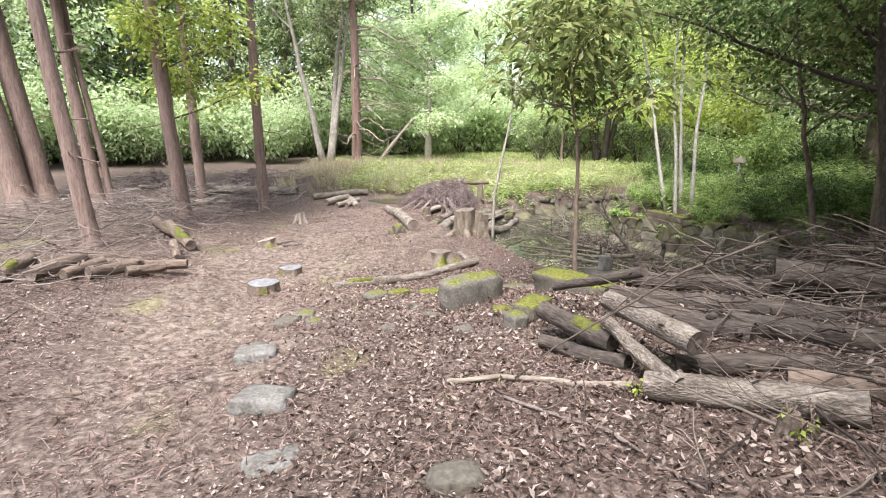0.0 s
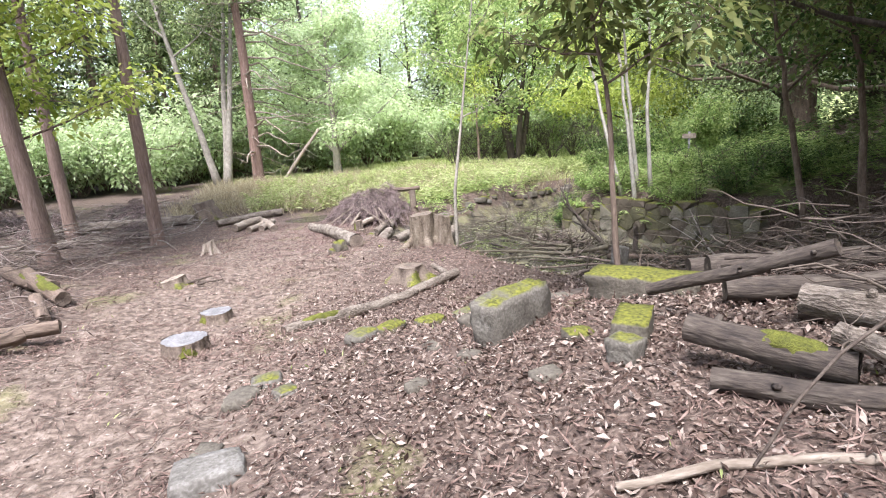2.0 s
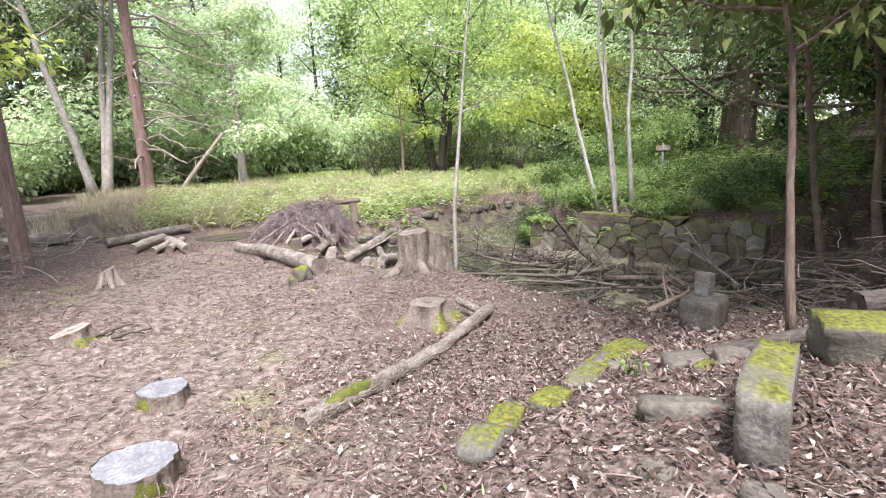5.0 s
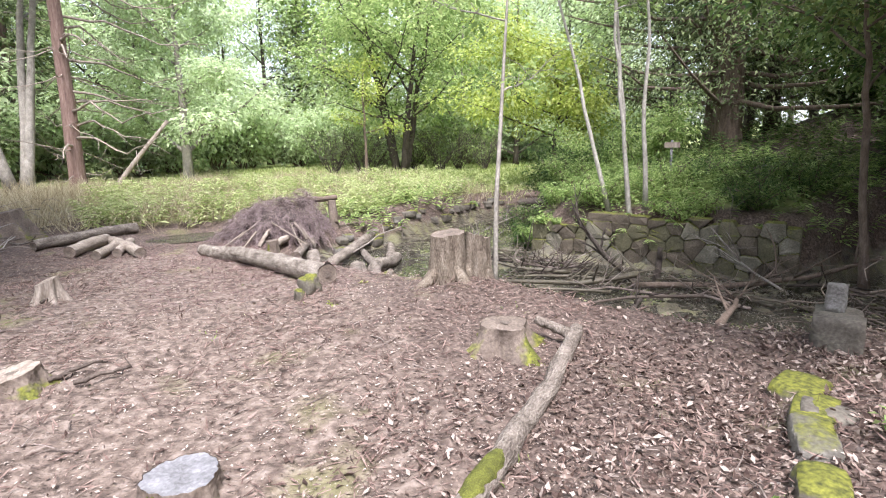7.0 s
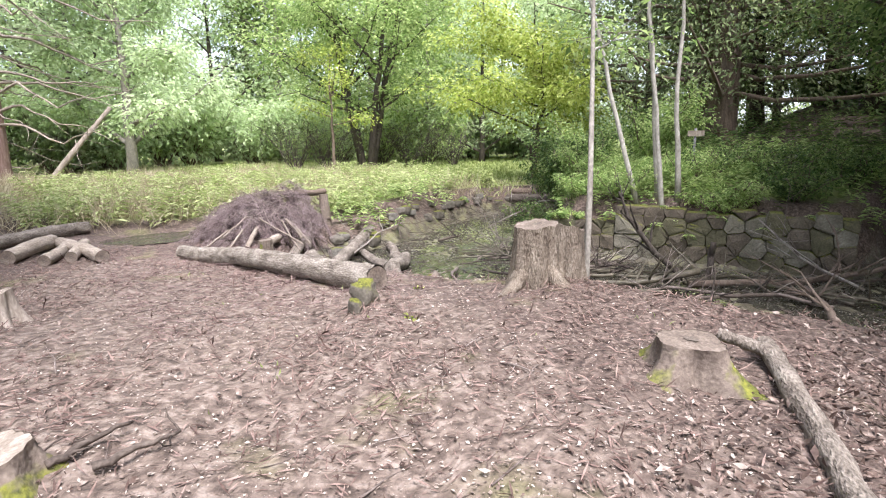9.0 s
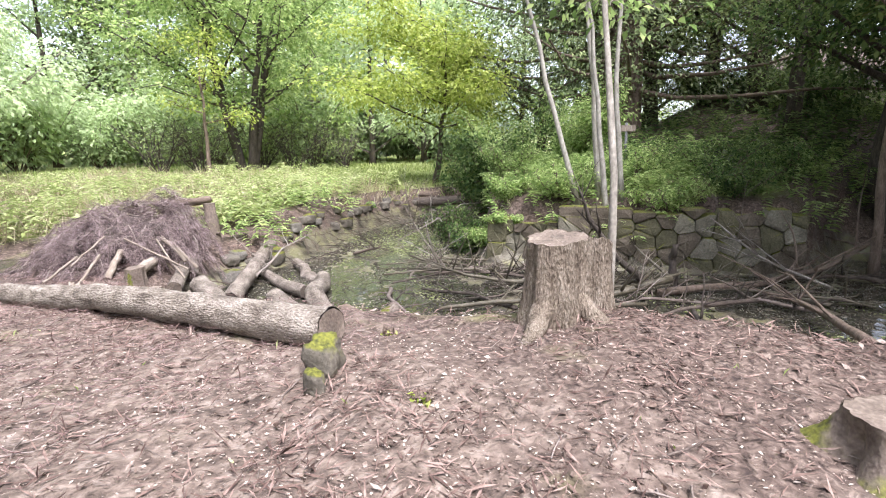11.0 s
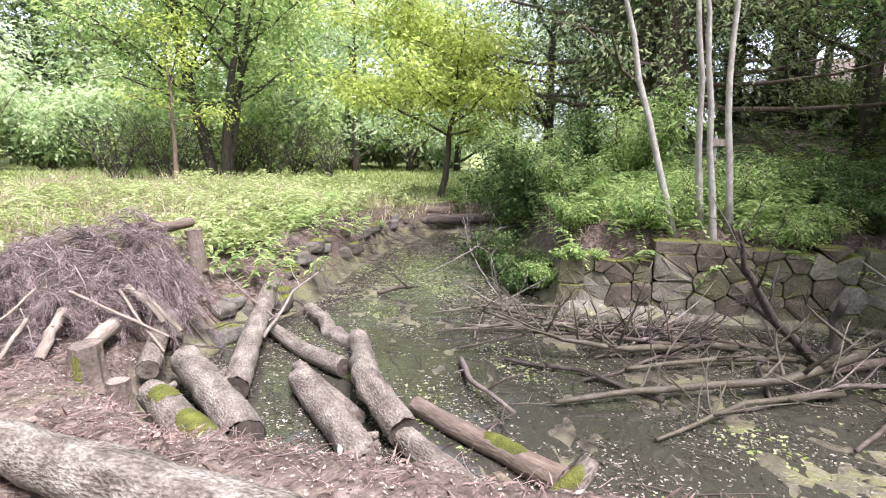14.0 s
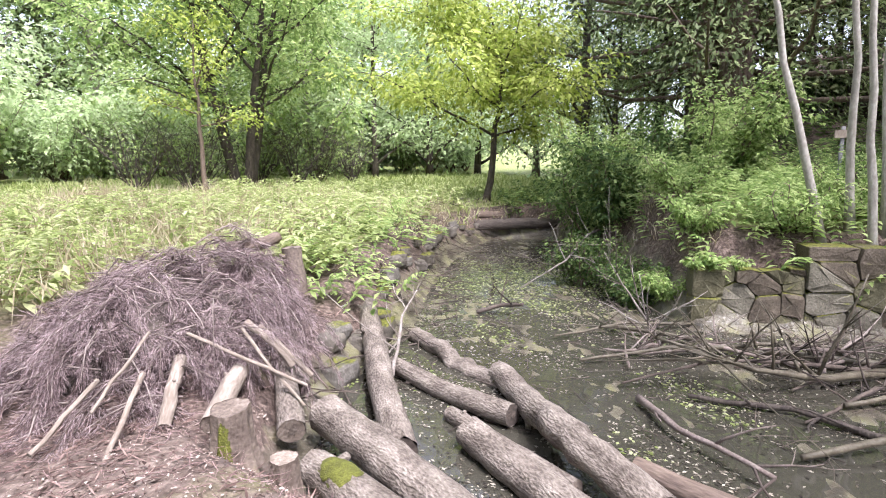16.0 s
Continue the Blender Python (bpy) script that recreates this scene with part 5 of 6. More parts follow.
# ---- heap of withered cedar boughs ----
def bough_heap(label, x0, y0, seed, boughs, needles, size=1.0, group=""):
    """Cut boughs thrown on one another: drooping stems with feathery withered needles over a dark core that stands in
    for inner shade.
    """
    rng, rs = random.Random(seed), np.random.default_rng(seed)
    base = gz(x0, y0)
    heap = thing("brush_heap", label, "brush heap", (x0, y0, base), group)
    stems, places, ways = [], [], []

    def crest(x, y):
        q = math.hypot(x / 0.98, y / 0.78)
        body = 0.5 * max(0.0, 1 - min(1.0, q) ** 2.2) ** 0.7
        return body * (1 + 0.22 * math.sin(4.1 * x + 1) * math.sin(3.7 * y)) + 0.32 * math.exp(-((x - 0.52) / 0.3) ** 2 - ((y + 0.02) / 0.3) ** 2) + 0.12 * math.exp(-((x + 0.45) / 0.3) ** 2 - ((y - 0.2) / 0.3) ** 2)
    for k in range(boughs):
        a = rng.uniform(0, 6.28)
        q = rng.random() ** 0.55 * (1.0 if math.cos(a) > -0.2 else 1.18)
        x, y = math.cos(a) * q * 0.98, math.sin(a) * q * 0.8
        top = (0.05 + crest(x, y)) + rng.uniform(-0.1, 0.1)
        b = a + rng.gauss(0, 1.5)
        out = Vector((math.cos(b), math.sin(b) - 0.15, 0)).normalized()
        l = rng.uniform(0.2, 0.55)
        lift, drop = rng.uniform(0.0, 0.07), rng.uniform(0.08, 0.34)
        p0 = Vector((x, y, top)) - out * l * 0.3
        pts = [p0, p0 + out * l * 0.35 + Vector((0, 0, lift)), p0 + out * l * 0.75 + Vector((0, 0, lift - drop * 0.35)), p0 + out * l + Vector((0, 0, -drop))]
        pts = [p * size for p in pts]
        for p in pts:
            p.z = max(p.z, 0.02 + gz(p.x + x0, p.y + y0) - base)
        stems.append(tube(pts, [0.007 * size, 0.006 * size, 0.004 * size, 0.002], 4, 0, rng, caps=False))
        for j in range(needles):
            s = rng.random() ** 0.8 * 3
            i = min(2, int(s))
            p = pts[i].lerp(pts[i + 1], s - i)
            d = (pts[i + 1] - pts[i]).normalized()
            side = Vector((-d.y, d.x, 0)) * rng.choice((-1, 1))
            reach = rng.random() ** 0.7 * 0.1 * size
            w = d + side * rng.uniform(0.2, 0.75) + Vector((rng.uniform(-0.15, 0.15), rng.uniform(-0.15, 0.15), rng.uniform(-0.75, 0.1)))
            places.append(p + w * reach)
            ways.append(w)
    part("woody_growth", joined(stems), TWIG, heap, "thin bare stems")
    n = len(places)
    length = rs.uniform(0.025, 0.08, n) * size * (1 if needles > 100 else 1.8)
    blade_mesh("needle_mass", blades(np.array([tuple(p) for p in places]), np.array([tuple(w) for w in ways]), unit(rs, n), length, length * (0.042 if needles > 100 else 0.1), 0.35), NEEDLE_GREY, heap)
    # added dark solid: gives the gaps between boughs their shade
    part("shade_core", rock_shape(1.3 * size, 0.95 * size, 0.85 * size, 91, 0.3, 0.1, 5), BARK_DARK, heap, "dark core standing in for shade between the boughs")
    return heap


bough_heap("heap of withered grey-violet cedar boughs beside the pond", -0.02, 16.95, 41, 360, 430)
for k, (x, y, size) in enumerate(((-6.6, 18.8, 0.7), (-8.6, 18.0, 0.8), (-7.4, 20.4, 0.75), (-10.6, 19.4, 0.8), (-5.6, 20.2, 0.5), (-6.2, 16.8, 0.55), (-9.3, 15.9, 0.6))):
    bough_heap("small heap of withered grey-violet boughs under the trees", x, y, 330 + k, 130, 45, size, "small brush heaps")
STICKS = "sticks poking out of the brush heap"
for k, (a, b, r) in enumerate((((-0.6, 16.2, -0.95), (-0.98, 15.85, -1.24), 0.016), ((-0.35, 16.25, -0.95), (-0.62, 15.95, -1.2), 0.04), ((-0.3, 16.25, -0.8), (0.22, 15.75, -1.2), 0.012), ((0.15, 16.3, -0.85), (0.3, 16.0, -1.15), 0.026), ((-0.8, 16.3, -0.95), (-1.2, 16.1, -1.15), 0.014), ((0.05, 16.2, -0.85), (0.15, 15.7, -1.3), 0.011), ((-0.5, 16.3, -0.75), (-0.95, 16.0, -1.0), 0.01), ((0.25, 16.3, -0.9), (0.42, 15.95, -1.25), 0.022))):
    log("pale dead stick poking out of the heap", a, b, r, r * 0.9, 300 + k, bark=WOOD_PALE, cut=WOOD_PALE, group=STICKS, knots=1, name="stick")
log("short mossy log propped on the heap", (0.72, 16.65, -1.02), (0.39, 16.05, -1.37), 0.07, 0.075, 310, bark=BARK_LOG, cut=WOOD_DARK)
log("pale log slanting at the heap's foot", (0.43, 16.3, -1.22), (-0.02, 15.62, -1.38), 0.075, 0.085, 311, bark=BARK_LOG)
log("short log at the heap's foot", (-0.05, 16.1, -1.1), (-0.45, 15.75, -1.2), 0.06, 0.07, 312, bark=WOOD_PALE)
log("upright rotten post beside the heap", (1.25, 17.1, -1.35), (1.2, 17.15, -0.55), 0.1, 0.09, 313, bark=STUMP_BARK)
log("log lying on the heap", (0.6, 17.3, -0.5), (1.5, 17.8, -0.55), 0.06, 0.06, 314, bark=BARK_BROWN, cut=WOOD_DARK)

# ---- bare branches in the pond ----
BR = "bare dead branches lying in the pond"
W1 = WATER
branch("long grey branch lying across the mud", [(1.95, 13.1, W1 + 0.05), (2.6, 12.5, W1 + 0.1), (3.4, 11.7, W1 + 0.14), (4.1, 11.2, W1 + 0.3)], 0.022, 0.05, 401, TWIG_WET, 9, 0.6, BR)
branch("forked dead branch rising from the mud", [(4.0, 12.6, W1 + 0.05), (3.4, 13.0, W1 + 0.1), (2.9, 13.5, W1 + 0.22), (2.55, 14.2, W1 + 0.45)], 0.045, 0.012, 402, TWIG_WET, 18, 0.9, BR)
branch("dead branch half sunk in mud", [(4.3, 12.2, W1 + 0.04), (3.9, 13.6, W1 + 0.05), (3.8, 15.0, W1 + 0.06)], 0.04, 0.02, 403, TWIG_WET, 9, 0.6, BR)
branch("dead branch half sunk in mud", [(2.6, 12.45, W1 + 0.03), (2.7, 13.2, W1 + 0.05), (2.5, 13.9, W1 + 0.04)], 0.03, 0.018, 404, BARK_DARK, 4, 0.5, BR)
branch("long bleached branch beside the wall", [(4.2, 11.4, W1 + 0.06), (5.3, 10.5, W1 + 0.1), (6.3, 9.9, W1 + 0.22), (7.6, 9.5, W1 + 0.45)], 0.05, 0.03, 405, BARK_BROWN, 10, 0.9, BR)
branch("pale branch leaning on the wall", [(5.4, 9.7, W1 + 0.15), (5.7, 10.6, W1 + 0.4), (5.9, 11.3, W1 + 0.85)], 0.022, 0.01, 406, TWIG_PALE, 9, 0.8, BR)
branch("dark leaning snag in the pond", [(4.5, 11.5, W1 - 0.05), (4.1, 11.9, W1 + 0.45), (3.75, 12.15, W1 + 1.0), (3.6, 12.2, W1 + 1.35)], 0.06, 0.012, 407, BARK_DARK, 7, 0.6, BR, name="snag")
branch("short dark snag in the pond", [(4.75, 11.4, W1 - 0.05), (4.85, 11.45, W1 + 0.4), (4.8, 11.4, W1 + 0.6)], 0.06, 0.04, 408, BARK_DARK, 0, 0.4, BR, name="snag")
branch("short broken snag in the pond", [(4.55, 11.3, W1 - 0.05), (4.5, 11.25, W1 + 0.3)], 0.04, 0.015, 409, BARK_DARK, 0, 0.4, BR, name="snag")
branch("dark branch in mud by the near bank", [(2.2, 9.9, W1 + 0.1), (2.9, 10.3, W1 + 0.08), (3.7, 10.8, W1 + 0.06)], 0.05, 0.03, 410, BARK_DARK, 3, 0.5, BR)
branch("bleached fallen branch by the near bank", [(3.1, 9.2, W1 + 0.25), (4.2, 9.7, W1 + 0.16), (5.2, 10.3, W1 + 0.1)], 0.05, 0.02, 411, BARK_BROWN, 8, 0.7, BR)
branch("thin dead branch over the bank", [(1.2, 15.9, W1 + 0.15), (2.0, 16.5, W1 + 0.35), (2.9, 17.0, W1 + 0.45)], 0.018, 0.008, 412, TWIG_PALE, 10, 0.7, BR)
branch("pale dead branch hanging over the pond", [(7.2, 16.5, -1.0), (6.2, 16.3, -0.95), (5.2, 16.2, -1.2), (4.6, 16.6, W1 + 0.1)], 0.022, 0.008, 413, TWIG_PALE, 14, 0.9, BR)
branch("pale twiggy branch standing in the pond", [(3.6, 14.4, W1), (3.3, 14.6, W1 + 0.5), (3.2, 14.9, W1 + 1.0)], 0.016, 0.004, 414, TWIG_PALE, 12, 0.6, BR)
branch("dead branch in mud beside the logs", [(2.2, 14.2, W1 + 0.05), (1.8, 13.8, W1 + 0.08), (1.5, 13.2, W1 + 0.1)], 0.03, 0.015, 415, TWIG, 5, 0.5, BR)
log("mossy branch stub at the water's edge", (0.2, 12.36, -1.34), (0.43, 12.2, -1.03), 0.06, 0.045, 420, moss=((0.1, 0.9),), bark=BARK_LOG)
rock("mossy stone at the water's edge", 1.06, 11.3, (0.44, 0.16, 0.16), -40, 421, boxy=0.3, sink=0.3, moss=0.9)
rock("mossy tussock in the pond", 2.1, 10.35, (0.35, 0.28, 0.3), 0, 422, boxy=0.2, sink=0.3, moss=0.9, z=WATER)
branch("grey forked tip of the fallen log", [(0.45, 8.7, g(.45, 8.7) + 0.08), (0.38, 8.84, g(.38, 8.84) + 0.13), (0.3, 8.97, g(.3, 8.97) + 0.18)], 0.045, 0.035, 423, BARK_LOG, 0)
branch("long thin dead branch resting on the pile", [(0.5, 3.35, -0.25), (1.0, 3.5, 0.05), (1.6, 3.4, 0.5), (2.1, 3.3, 0.75)], 0.006, 0.009, 424, TWIG_DARK, 6, 0.5)
branch("pale twig resting on the leaves", [(0.4, 3.1, g(.4, 3.1) + 0.02), (0.9, 2.6, g(.9, 2.6) + 0.03), (1.2, 2.1, g(1.2, 2.1) + 0.03)], 0.012, 0.008, 425, TWIG, 6, 0.4)

# ---- logs and stubs on the left bank ----
LEFT = "cut logs under the brush bank"
for k, (x, y, a, l, r, ms) in enumerate(((-4.5, 6.6, 60, 0.7, 0.08, 0), (-4.75, 6.5, 75, 0.6, 0.07, 0), (-5.0, 6.3, 80, 0.8, 0.09, 0), (-5.3, 6.2, 100, 0.7, 0.08, 1), (-4.2, 6.9, 50, 0.5, 0.07, 0), (-4.3, 9.0, 130, 1.3, 0.09, 1), (-4.6, 9.4, 135, 1.4, 0.1, 1), (-4.15, 8.2, 120, 0.6, 0.07, 0), (-4.9, 7.4, 10, 1.2, 0.07, 0), (-5.6, 6.8, 40, 1.2, 0.06, 0))):
    dx, dy = math.cos(radians(a)) * l, math.sin(radians(a)) * l
    log("cut log end sticking out of the brush bank", (x, y, g(x, y) + r + 0.02), (x + dx, y + dy, g(x + dx, y + dy) + r + 0.12), r, r, 430 + k, moss=((0.1, 0.6),) if ms else (), group=LEFT, bark=BARK_BROWN)
FARLOGS = "old logs lying beyond the path"
for k, (a, b, r) in enumerate((((-3.6, 16.6), (-3.1, 17.7), 0.1), ((-3.2, 16.2), (-2.9, 17.3), 0.08), ((-2.9, 16.25), (-2.7, 17.2), 0.08), ((-2.55, 15.95), (-3.0, 17.5), 0.09), ((-9, 18.2), (-5, 18.4), 0.13), ((-4.2, 17.4), (-2.6, 18.6), 0.1), ((-2.2, 20.2), (-0.8, 20.5), 0.06), ((-8.5, 16.2), (-5.6, 16.8), 0.09))):
    log("pale old log on the ground", (*a, g(*a) + r), (*b, g(*b) + r), r, r, 450 + k, bark=WOOD_PALE if k < 4 else BARK_LOG, group=FARLOGS, cut=WOOD_CUT)


# ---- meadow of ferns, grass and dead stalks ----
def fern_stand(name, label, n, x0, x1, y0, y1, keeps, seed, material, big=1.0):
    """Arching fern fronds with paired leaflets."""
    rs = np.random.default_rng(seed)
    x, y = rs.uniform(x0, x1, n), rs.uniform(y0, y1, n)
    keep = (inside(x, y) < -0.1) & keeps(x, y, rs.random(n))
    x, y = x[keep], y[keep]
    n, k = len(x), 18
    ang, l, lift = rs.uniform(0, 6.28, n), big * rs.uniform(0.3, 0.6, n), big * rs.uniform(0.25, 0.6, n)
    base = np.stack([x, y, ground_height(x, y)], 1)
    d = np.stack([np.cos(ang), np.sin(ang), np.zeros(n)], 1)
    where, way, size = [], [], []
    for j in range(k):
        s = (j // 2 + 1.5) / (k / 2 + 1.5)
        p = base + d * (l * s)[:, None] + np.array([0, 0, 1.0]) * (lift * np.sin(s * 2.3))[:, None]
        side = np.cross(d, [0, 0, 1.0]) * (1 if j % 2 else -1)
        where.append(p)
        way.append(side + d * 0.5 + rs.normal(size=(n, 3)) * 0.12 + np.array([0, 0, -0.1]))
        size.append(l * 0.42 * (1.15 - s))
    where, way, size = np.concatenate(where), np.concatenate(way), np.concatenate(size)
    ob = blade_mesh(name, blades(where, way, np.tile([0, 0, 1.0], (len(where), 1)) + rs.normal(size=where.shape) * 0.2, size, size * 0.3, 0.15), material)
    tagged(ob, label, "ferns", kind="stuff")


def grass(name, label, n, x0, x1, y0, y1, height, width, seed, material, dens):
    rs = np.random.default_rng(seed)
    p = on_ground(rs, n, x0, x1, y0, y1, dens)
    m = len(p)
    way = rs.normal(size=(m, 3)) * np.array([0.5, 0.5, 0.1]) + np.array([0, 0, 1.0])
    l = height * rs.uniform(0.4, 1.3, m)
    ob = blade_mesh(name, blades(p, way, rs.normal(size=(m, 3)), l, np.full(m, width), 0.3), material)
    tagged(ob, label, "grass", kind="stuff")


fern_stand("meadow_ferns", "bright yellow-green ferns filling the damp clearing", 3200, -3.5, 8.5, 17.4, 25, lambda x, y, r: (inside(x, y) < -0.4) & (y > 18.6 - smooth(1.2, 2, x) * 0.9) & (r < 0.3 + 0.7 * patchy(x, y, 0.9) ** 2), 51, LEAF_FERN, 1.1)
fern_stand("pond_edge_ferns", "green ferns arching over the pond bank", 300, 0.9, 6.5, 16.6, 20, lambda x, y, r: (inside(x, y) > -1.3) & (y > 16.9), 59, LEAF_FRESH, 0.85)
fern_stand("bank_ferns", "green ferns and seedlings on the wall's bank", 3600, 4.6, 10.5, 9.8, 19, lambda x, y, r: ((x - 6.5) + 0.47 * (y - 10.2) > 0.1) & (r < 0.3 + 0.7 * patchy(x, y, 1.2)), 56, LEAF_FRESH, 0.8)
fern_stand("slope_ferns", "dark green ferns on the shaded slope", 1500, 8.5, 15, 5, 20, lambda x, y, r: r < 0.3 + 0.7 * patchy(x, y, 1.0), 57, LEAF_DARK, 1.1)
grass("dry_grass", "pale dry grass and dead stalks at the wood's edge", 60000, -6, 9, 18.2, 27, 0.55, 0.014, 52, GRASS_DRY, lambda x, y: np.clip(patchy(x, y, 0.7), 0.12, 1) * smooth(18.2, 19.5, y) * smooth(9, 3, x))
grass("meadow_grass", "sunlit green grass of the clearing", 42000, -2, 22, 19.5, 36, 0.22, 0.04, 53, LEAF_FERN, lambda x, y: np.clip(0.4 + 0.6 * patchy(x, y, 0.6), 0, 1) * smooth(19.5, 21.5, y + 0.1 * x))
grass("bank_grass", "dry grass hanging over the pond bank", 6000, 4.6, 9.5, 14.2, 20.5, 0.28, 0.01, 58, GRASS_DRY, lambda x, y: np.where((inside(x, y) > -0.9), 1.0, 0.0))
grass("path_weeds", "tiny green weeds by the path", 2600, -4, 3, 1, 14, 0.05, 0.012, 54, LEAF_FERN, lambda x, y: np.where(patchy(x + 1, y + 5, 1.9) > 1.0, 0.8, 0.02))


# ---- shrubs ----
def shrub(label, x, y, height, spread, seed, leaf, leaves=2500, size=0.07, group="", z=None, aspect=0.5, name="shrub", bare=False, bark=BARK_BROWN, stems=9):
    rng, rs = random.Random(seed), np.random.default_rng(seed)
    ob = thing(name, label, "shrub", (x, y, gz(x, y) - 0.03 if z is None else z), group)
    shapes, tips = [], []
    for k in range(stems):
        a = rng.uniform(0, 6.28)
        e = Vector((math.cos(a) * spread * rng.uniform(0.3, 1), math.sin(a) * spread * rng.uniform(0.3, 1), height * rng.uniform(0.6, 1.0)))
        w = wander((rng.uniform(-0.08, 0.08), rng.uniform(-0.08, 0.08), 0), e, 6, 0.04 * height, rng)
        shapes.append(tube(w, [0.016 * (1 - 0.8 * i / 6) * (height ** 0.5) + 0.002 for i in range(7)], 5, 0, rng, caps=False))
        for j in range(2, 7):
            tips.append(w[j])
            for _ in range(4 if bare else 2):
                q = w[j] + Vector((rng.uniform(-1, 1), rng.uniform(-1, 1), rng.uniform(-0.3, 0.8))) * height * (0.28 if bare else 0.2)
                shapes.append(tube([w[j], w[j].lerp(q, 0.5) + Vector((0, 0, 0.03)), q], [0.007, 0.005, 0.002], 4, 0, rng, caps=False))
                tips.append(q)
    tagged(part("woody_growth", joined(shapes), bark, ob), kind="stuff")
    if leaves:
        c = np.array([tuple(t) for t in tips])
        blade_mesh("foliage", leaf_cloud(rs, c, (0.22 * spread, 0.22 * spread, 0.14 * height), leaves, size, 0.6, aspect), leaf, ob)
    return ob


tangle("needle_brush", "withered sprigs spread before the brush heap", "brushwood", 5000, -2.6, 0.2, 11.4, 16.6, 0.06, 0.13, 0.0015, 37, NEEDLE_VIOLET, lambda x, y: np.where(inside(x, y) < -0.25, 1.0, 0.0), 0.1)
WALLTOP = "shrubs growing on top of the wall"
for k, (x, y, h, s, leaf) in enumerate(((6.1, 12.0, 0.5, 0.7, LEAF_FRESH), (6.9, 11.2, 0.6, 0.8, LEAF_DARK), (5.6, 13.6, 0.6, 0.7, LEAF_FRESH), (5.35, 14.5, 0.45, 0.5, LEAF_FRESH), (6.6, 12.9, 0.7, 0.8, LEAF_FRESH), (7.6, 11.6, 0.7, 0.9, LEAF_DARK), (6.0, 14.9, 0.8, 0.7, LEAF_FRESH), (7.4, 13.0, 0.8, 0.9, LEAF_DARK), (8.2, 12.3, 0.7, 0.9, LEAF_FRESH), (7.9, 10.9, 0.6, 0.8, LEAF_DARK), (5.02, 14.75, 0.35, 0.4, LEAF_FRESH), (5.3, 15.4, 0.55, 0.5, LEAF_DARK), (5.05, 15.1, 0.4, 0.4, LEAF_DARK), (5.7, 16.2, 0.8, 0.6, LEAF_DARK), (4.85, 14.2, 0.25, 0.35, LEAF_FRESH))):
    shrub("low leafy green shrub on the wall's bank", x, y, h, s, 500 + k, leaf, 2600, 0.055, WALLTOP)
shrub("dense green shrub with broad leaves above the pond", 6.9, 16.0, 1.5, 1.0, 520, LEAF_DARK, 5200, 0.09)
shrub("dense dark green shrub above the pond", 7.8, 16.9, 1.7, 1.1, 521, LEAF_DARK, 5200, 0.09)
shrub("green shrub beside the dark firs", 8.6, 14.9, 1.7, 1.2, 522, LEAF_FRESH, 5200, 0.09)
shrub("green shrub beside the dark firs", 9.2, 17.4, 1.6, 1.2, 523, LEAF_FRESH, 4000, 0.09)
TWIGGY = "bare twiggy bushes about the dark tree"
for k, (x, y) in enumerate(((6.3, 28.6), (7.2, 29.6), (10.2, 28.6), (11.6, 29.2), (9.6, 30), (5.2, 29.4), (12.8, 28.6))):
    shrub("bare twiggy bush with few leaves", x, y, 2.0, 1.5, 540 + k, LEAF_FRESH, 500, 0.1, TWIGGY, bare=True, bark=BARK_DARK, stems=16)
SLOPE = "evergreen shrubs on the shaded slope"
for k in range(14):
    x, y = 9.5 + 0.55 * k % 7 + random.Random(k).uniform(0, 4), 4.5 + 0.9 * k
    shrub("dark evergreen shrub on the slope", x, y, 1.3, 1.2, 560 + k, LEAF_DARK if k % 3 else LEAF_FRESH, 3000, 0.1, SLOPE)
EDGE = "leafy bushes along the wood's edge"
bush_kinds = [shrub("leafy bush along the wood's edge", 0, 70 + 6 * k, 3.2, 2.4, 580 + k, LEAF_FAR_HAZED, 3600, 0.22, EDGE, stems=14) for k in range(2)]
prng = random.Random(8)
for k in range(40):
    x = -20 + 1.25 * k + prng.uniform(-0.8, 0.8)
    y = 33.5 + prng.uniform(-1.5, 2.5) + (3 if 2 < x < 14 else 0) - max(0, -x - 4) * 0.6
    s = prng.uniform(0.8, 1.3)
    copy_thing(bush_kinds[k % 2], pose(x, y, gz(x, y) - 0.05, 0, 0, prng.uniform(0, 360))).scale = (s, s, s)
for k, ob in enumerate(bush_kinds):
    ob.location = (-9 - 3 * k, 27.5 + k, gz(-9 - 3 * k, 27.5 + k) - 0.05)

# ---- trees overhanging the pond ----
tree("young tree with large drooping olive leaves", 1.65, 6.35, 4.2, 0.035, 1.0, 601, BARK_BROWN, LEAF_OLIVE, 1700, 0.15, 0.5, 9, lean=(-0.25, 0.3), clump=0.42, sway=0.03, aspect=0.36)
tree("dark evergreen tree leaning over the wall", 9.0, 9.4, 8.0, 0.14, 3.4, 608, BARK_DARK, LEAF_DARK, 14000, 0.085, 0.3, 14, lean=(-0.8, 0.3), clump=0.8)
tree("dark evergreen tree above the log pile", 9.0, 7.2, 8.0, 0.15, 3.4, 609, BARK_DARK, LEAF_DARK, 14000, 0.085, 0.3, 14, lean=(-0.8, 0), clump=0.8)
tree("slender leaning tree beside the log pile", 6.9, 9.4, 6.5, 0.07, 1.8, 602, BARK_BROWN, LEAF_DARK, 2600, 0.12, 0.5, 7, lean=(-1.3, 0), clump=0.6)
tree("slender leaning tree beside the log pile", 7.6, 9.0, 7, 0.08, 1.8, 603, BARK_BROWN, LEAF_OLIVE, 2600, 0.12, 0.5, 7, lean=(-0.9, 0.3), clump=0.6)
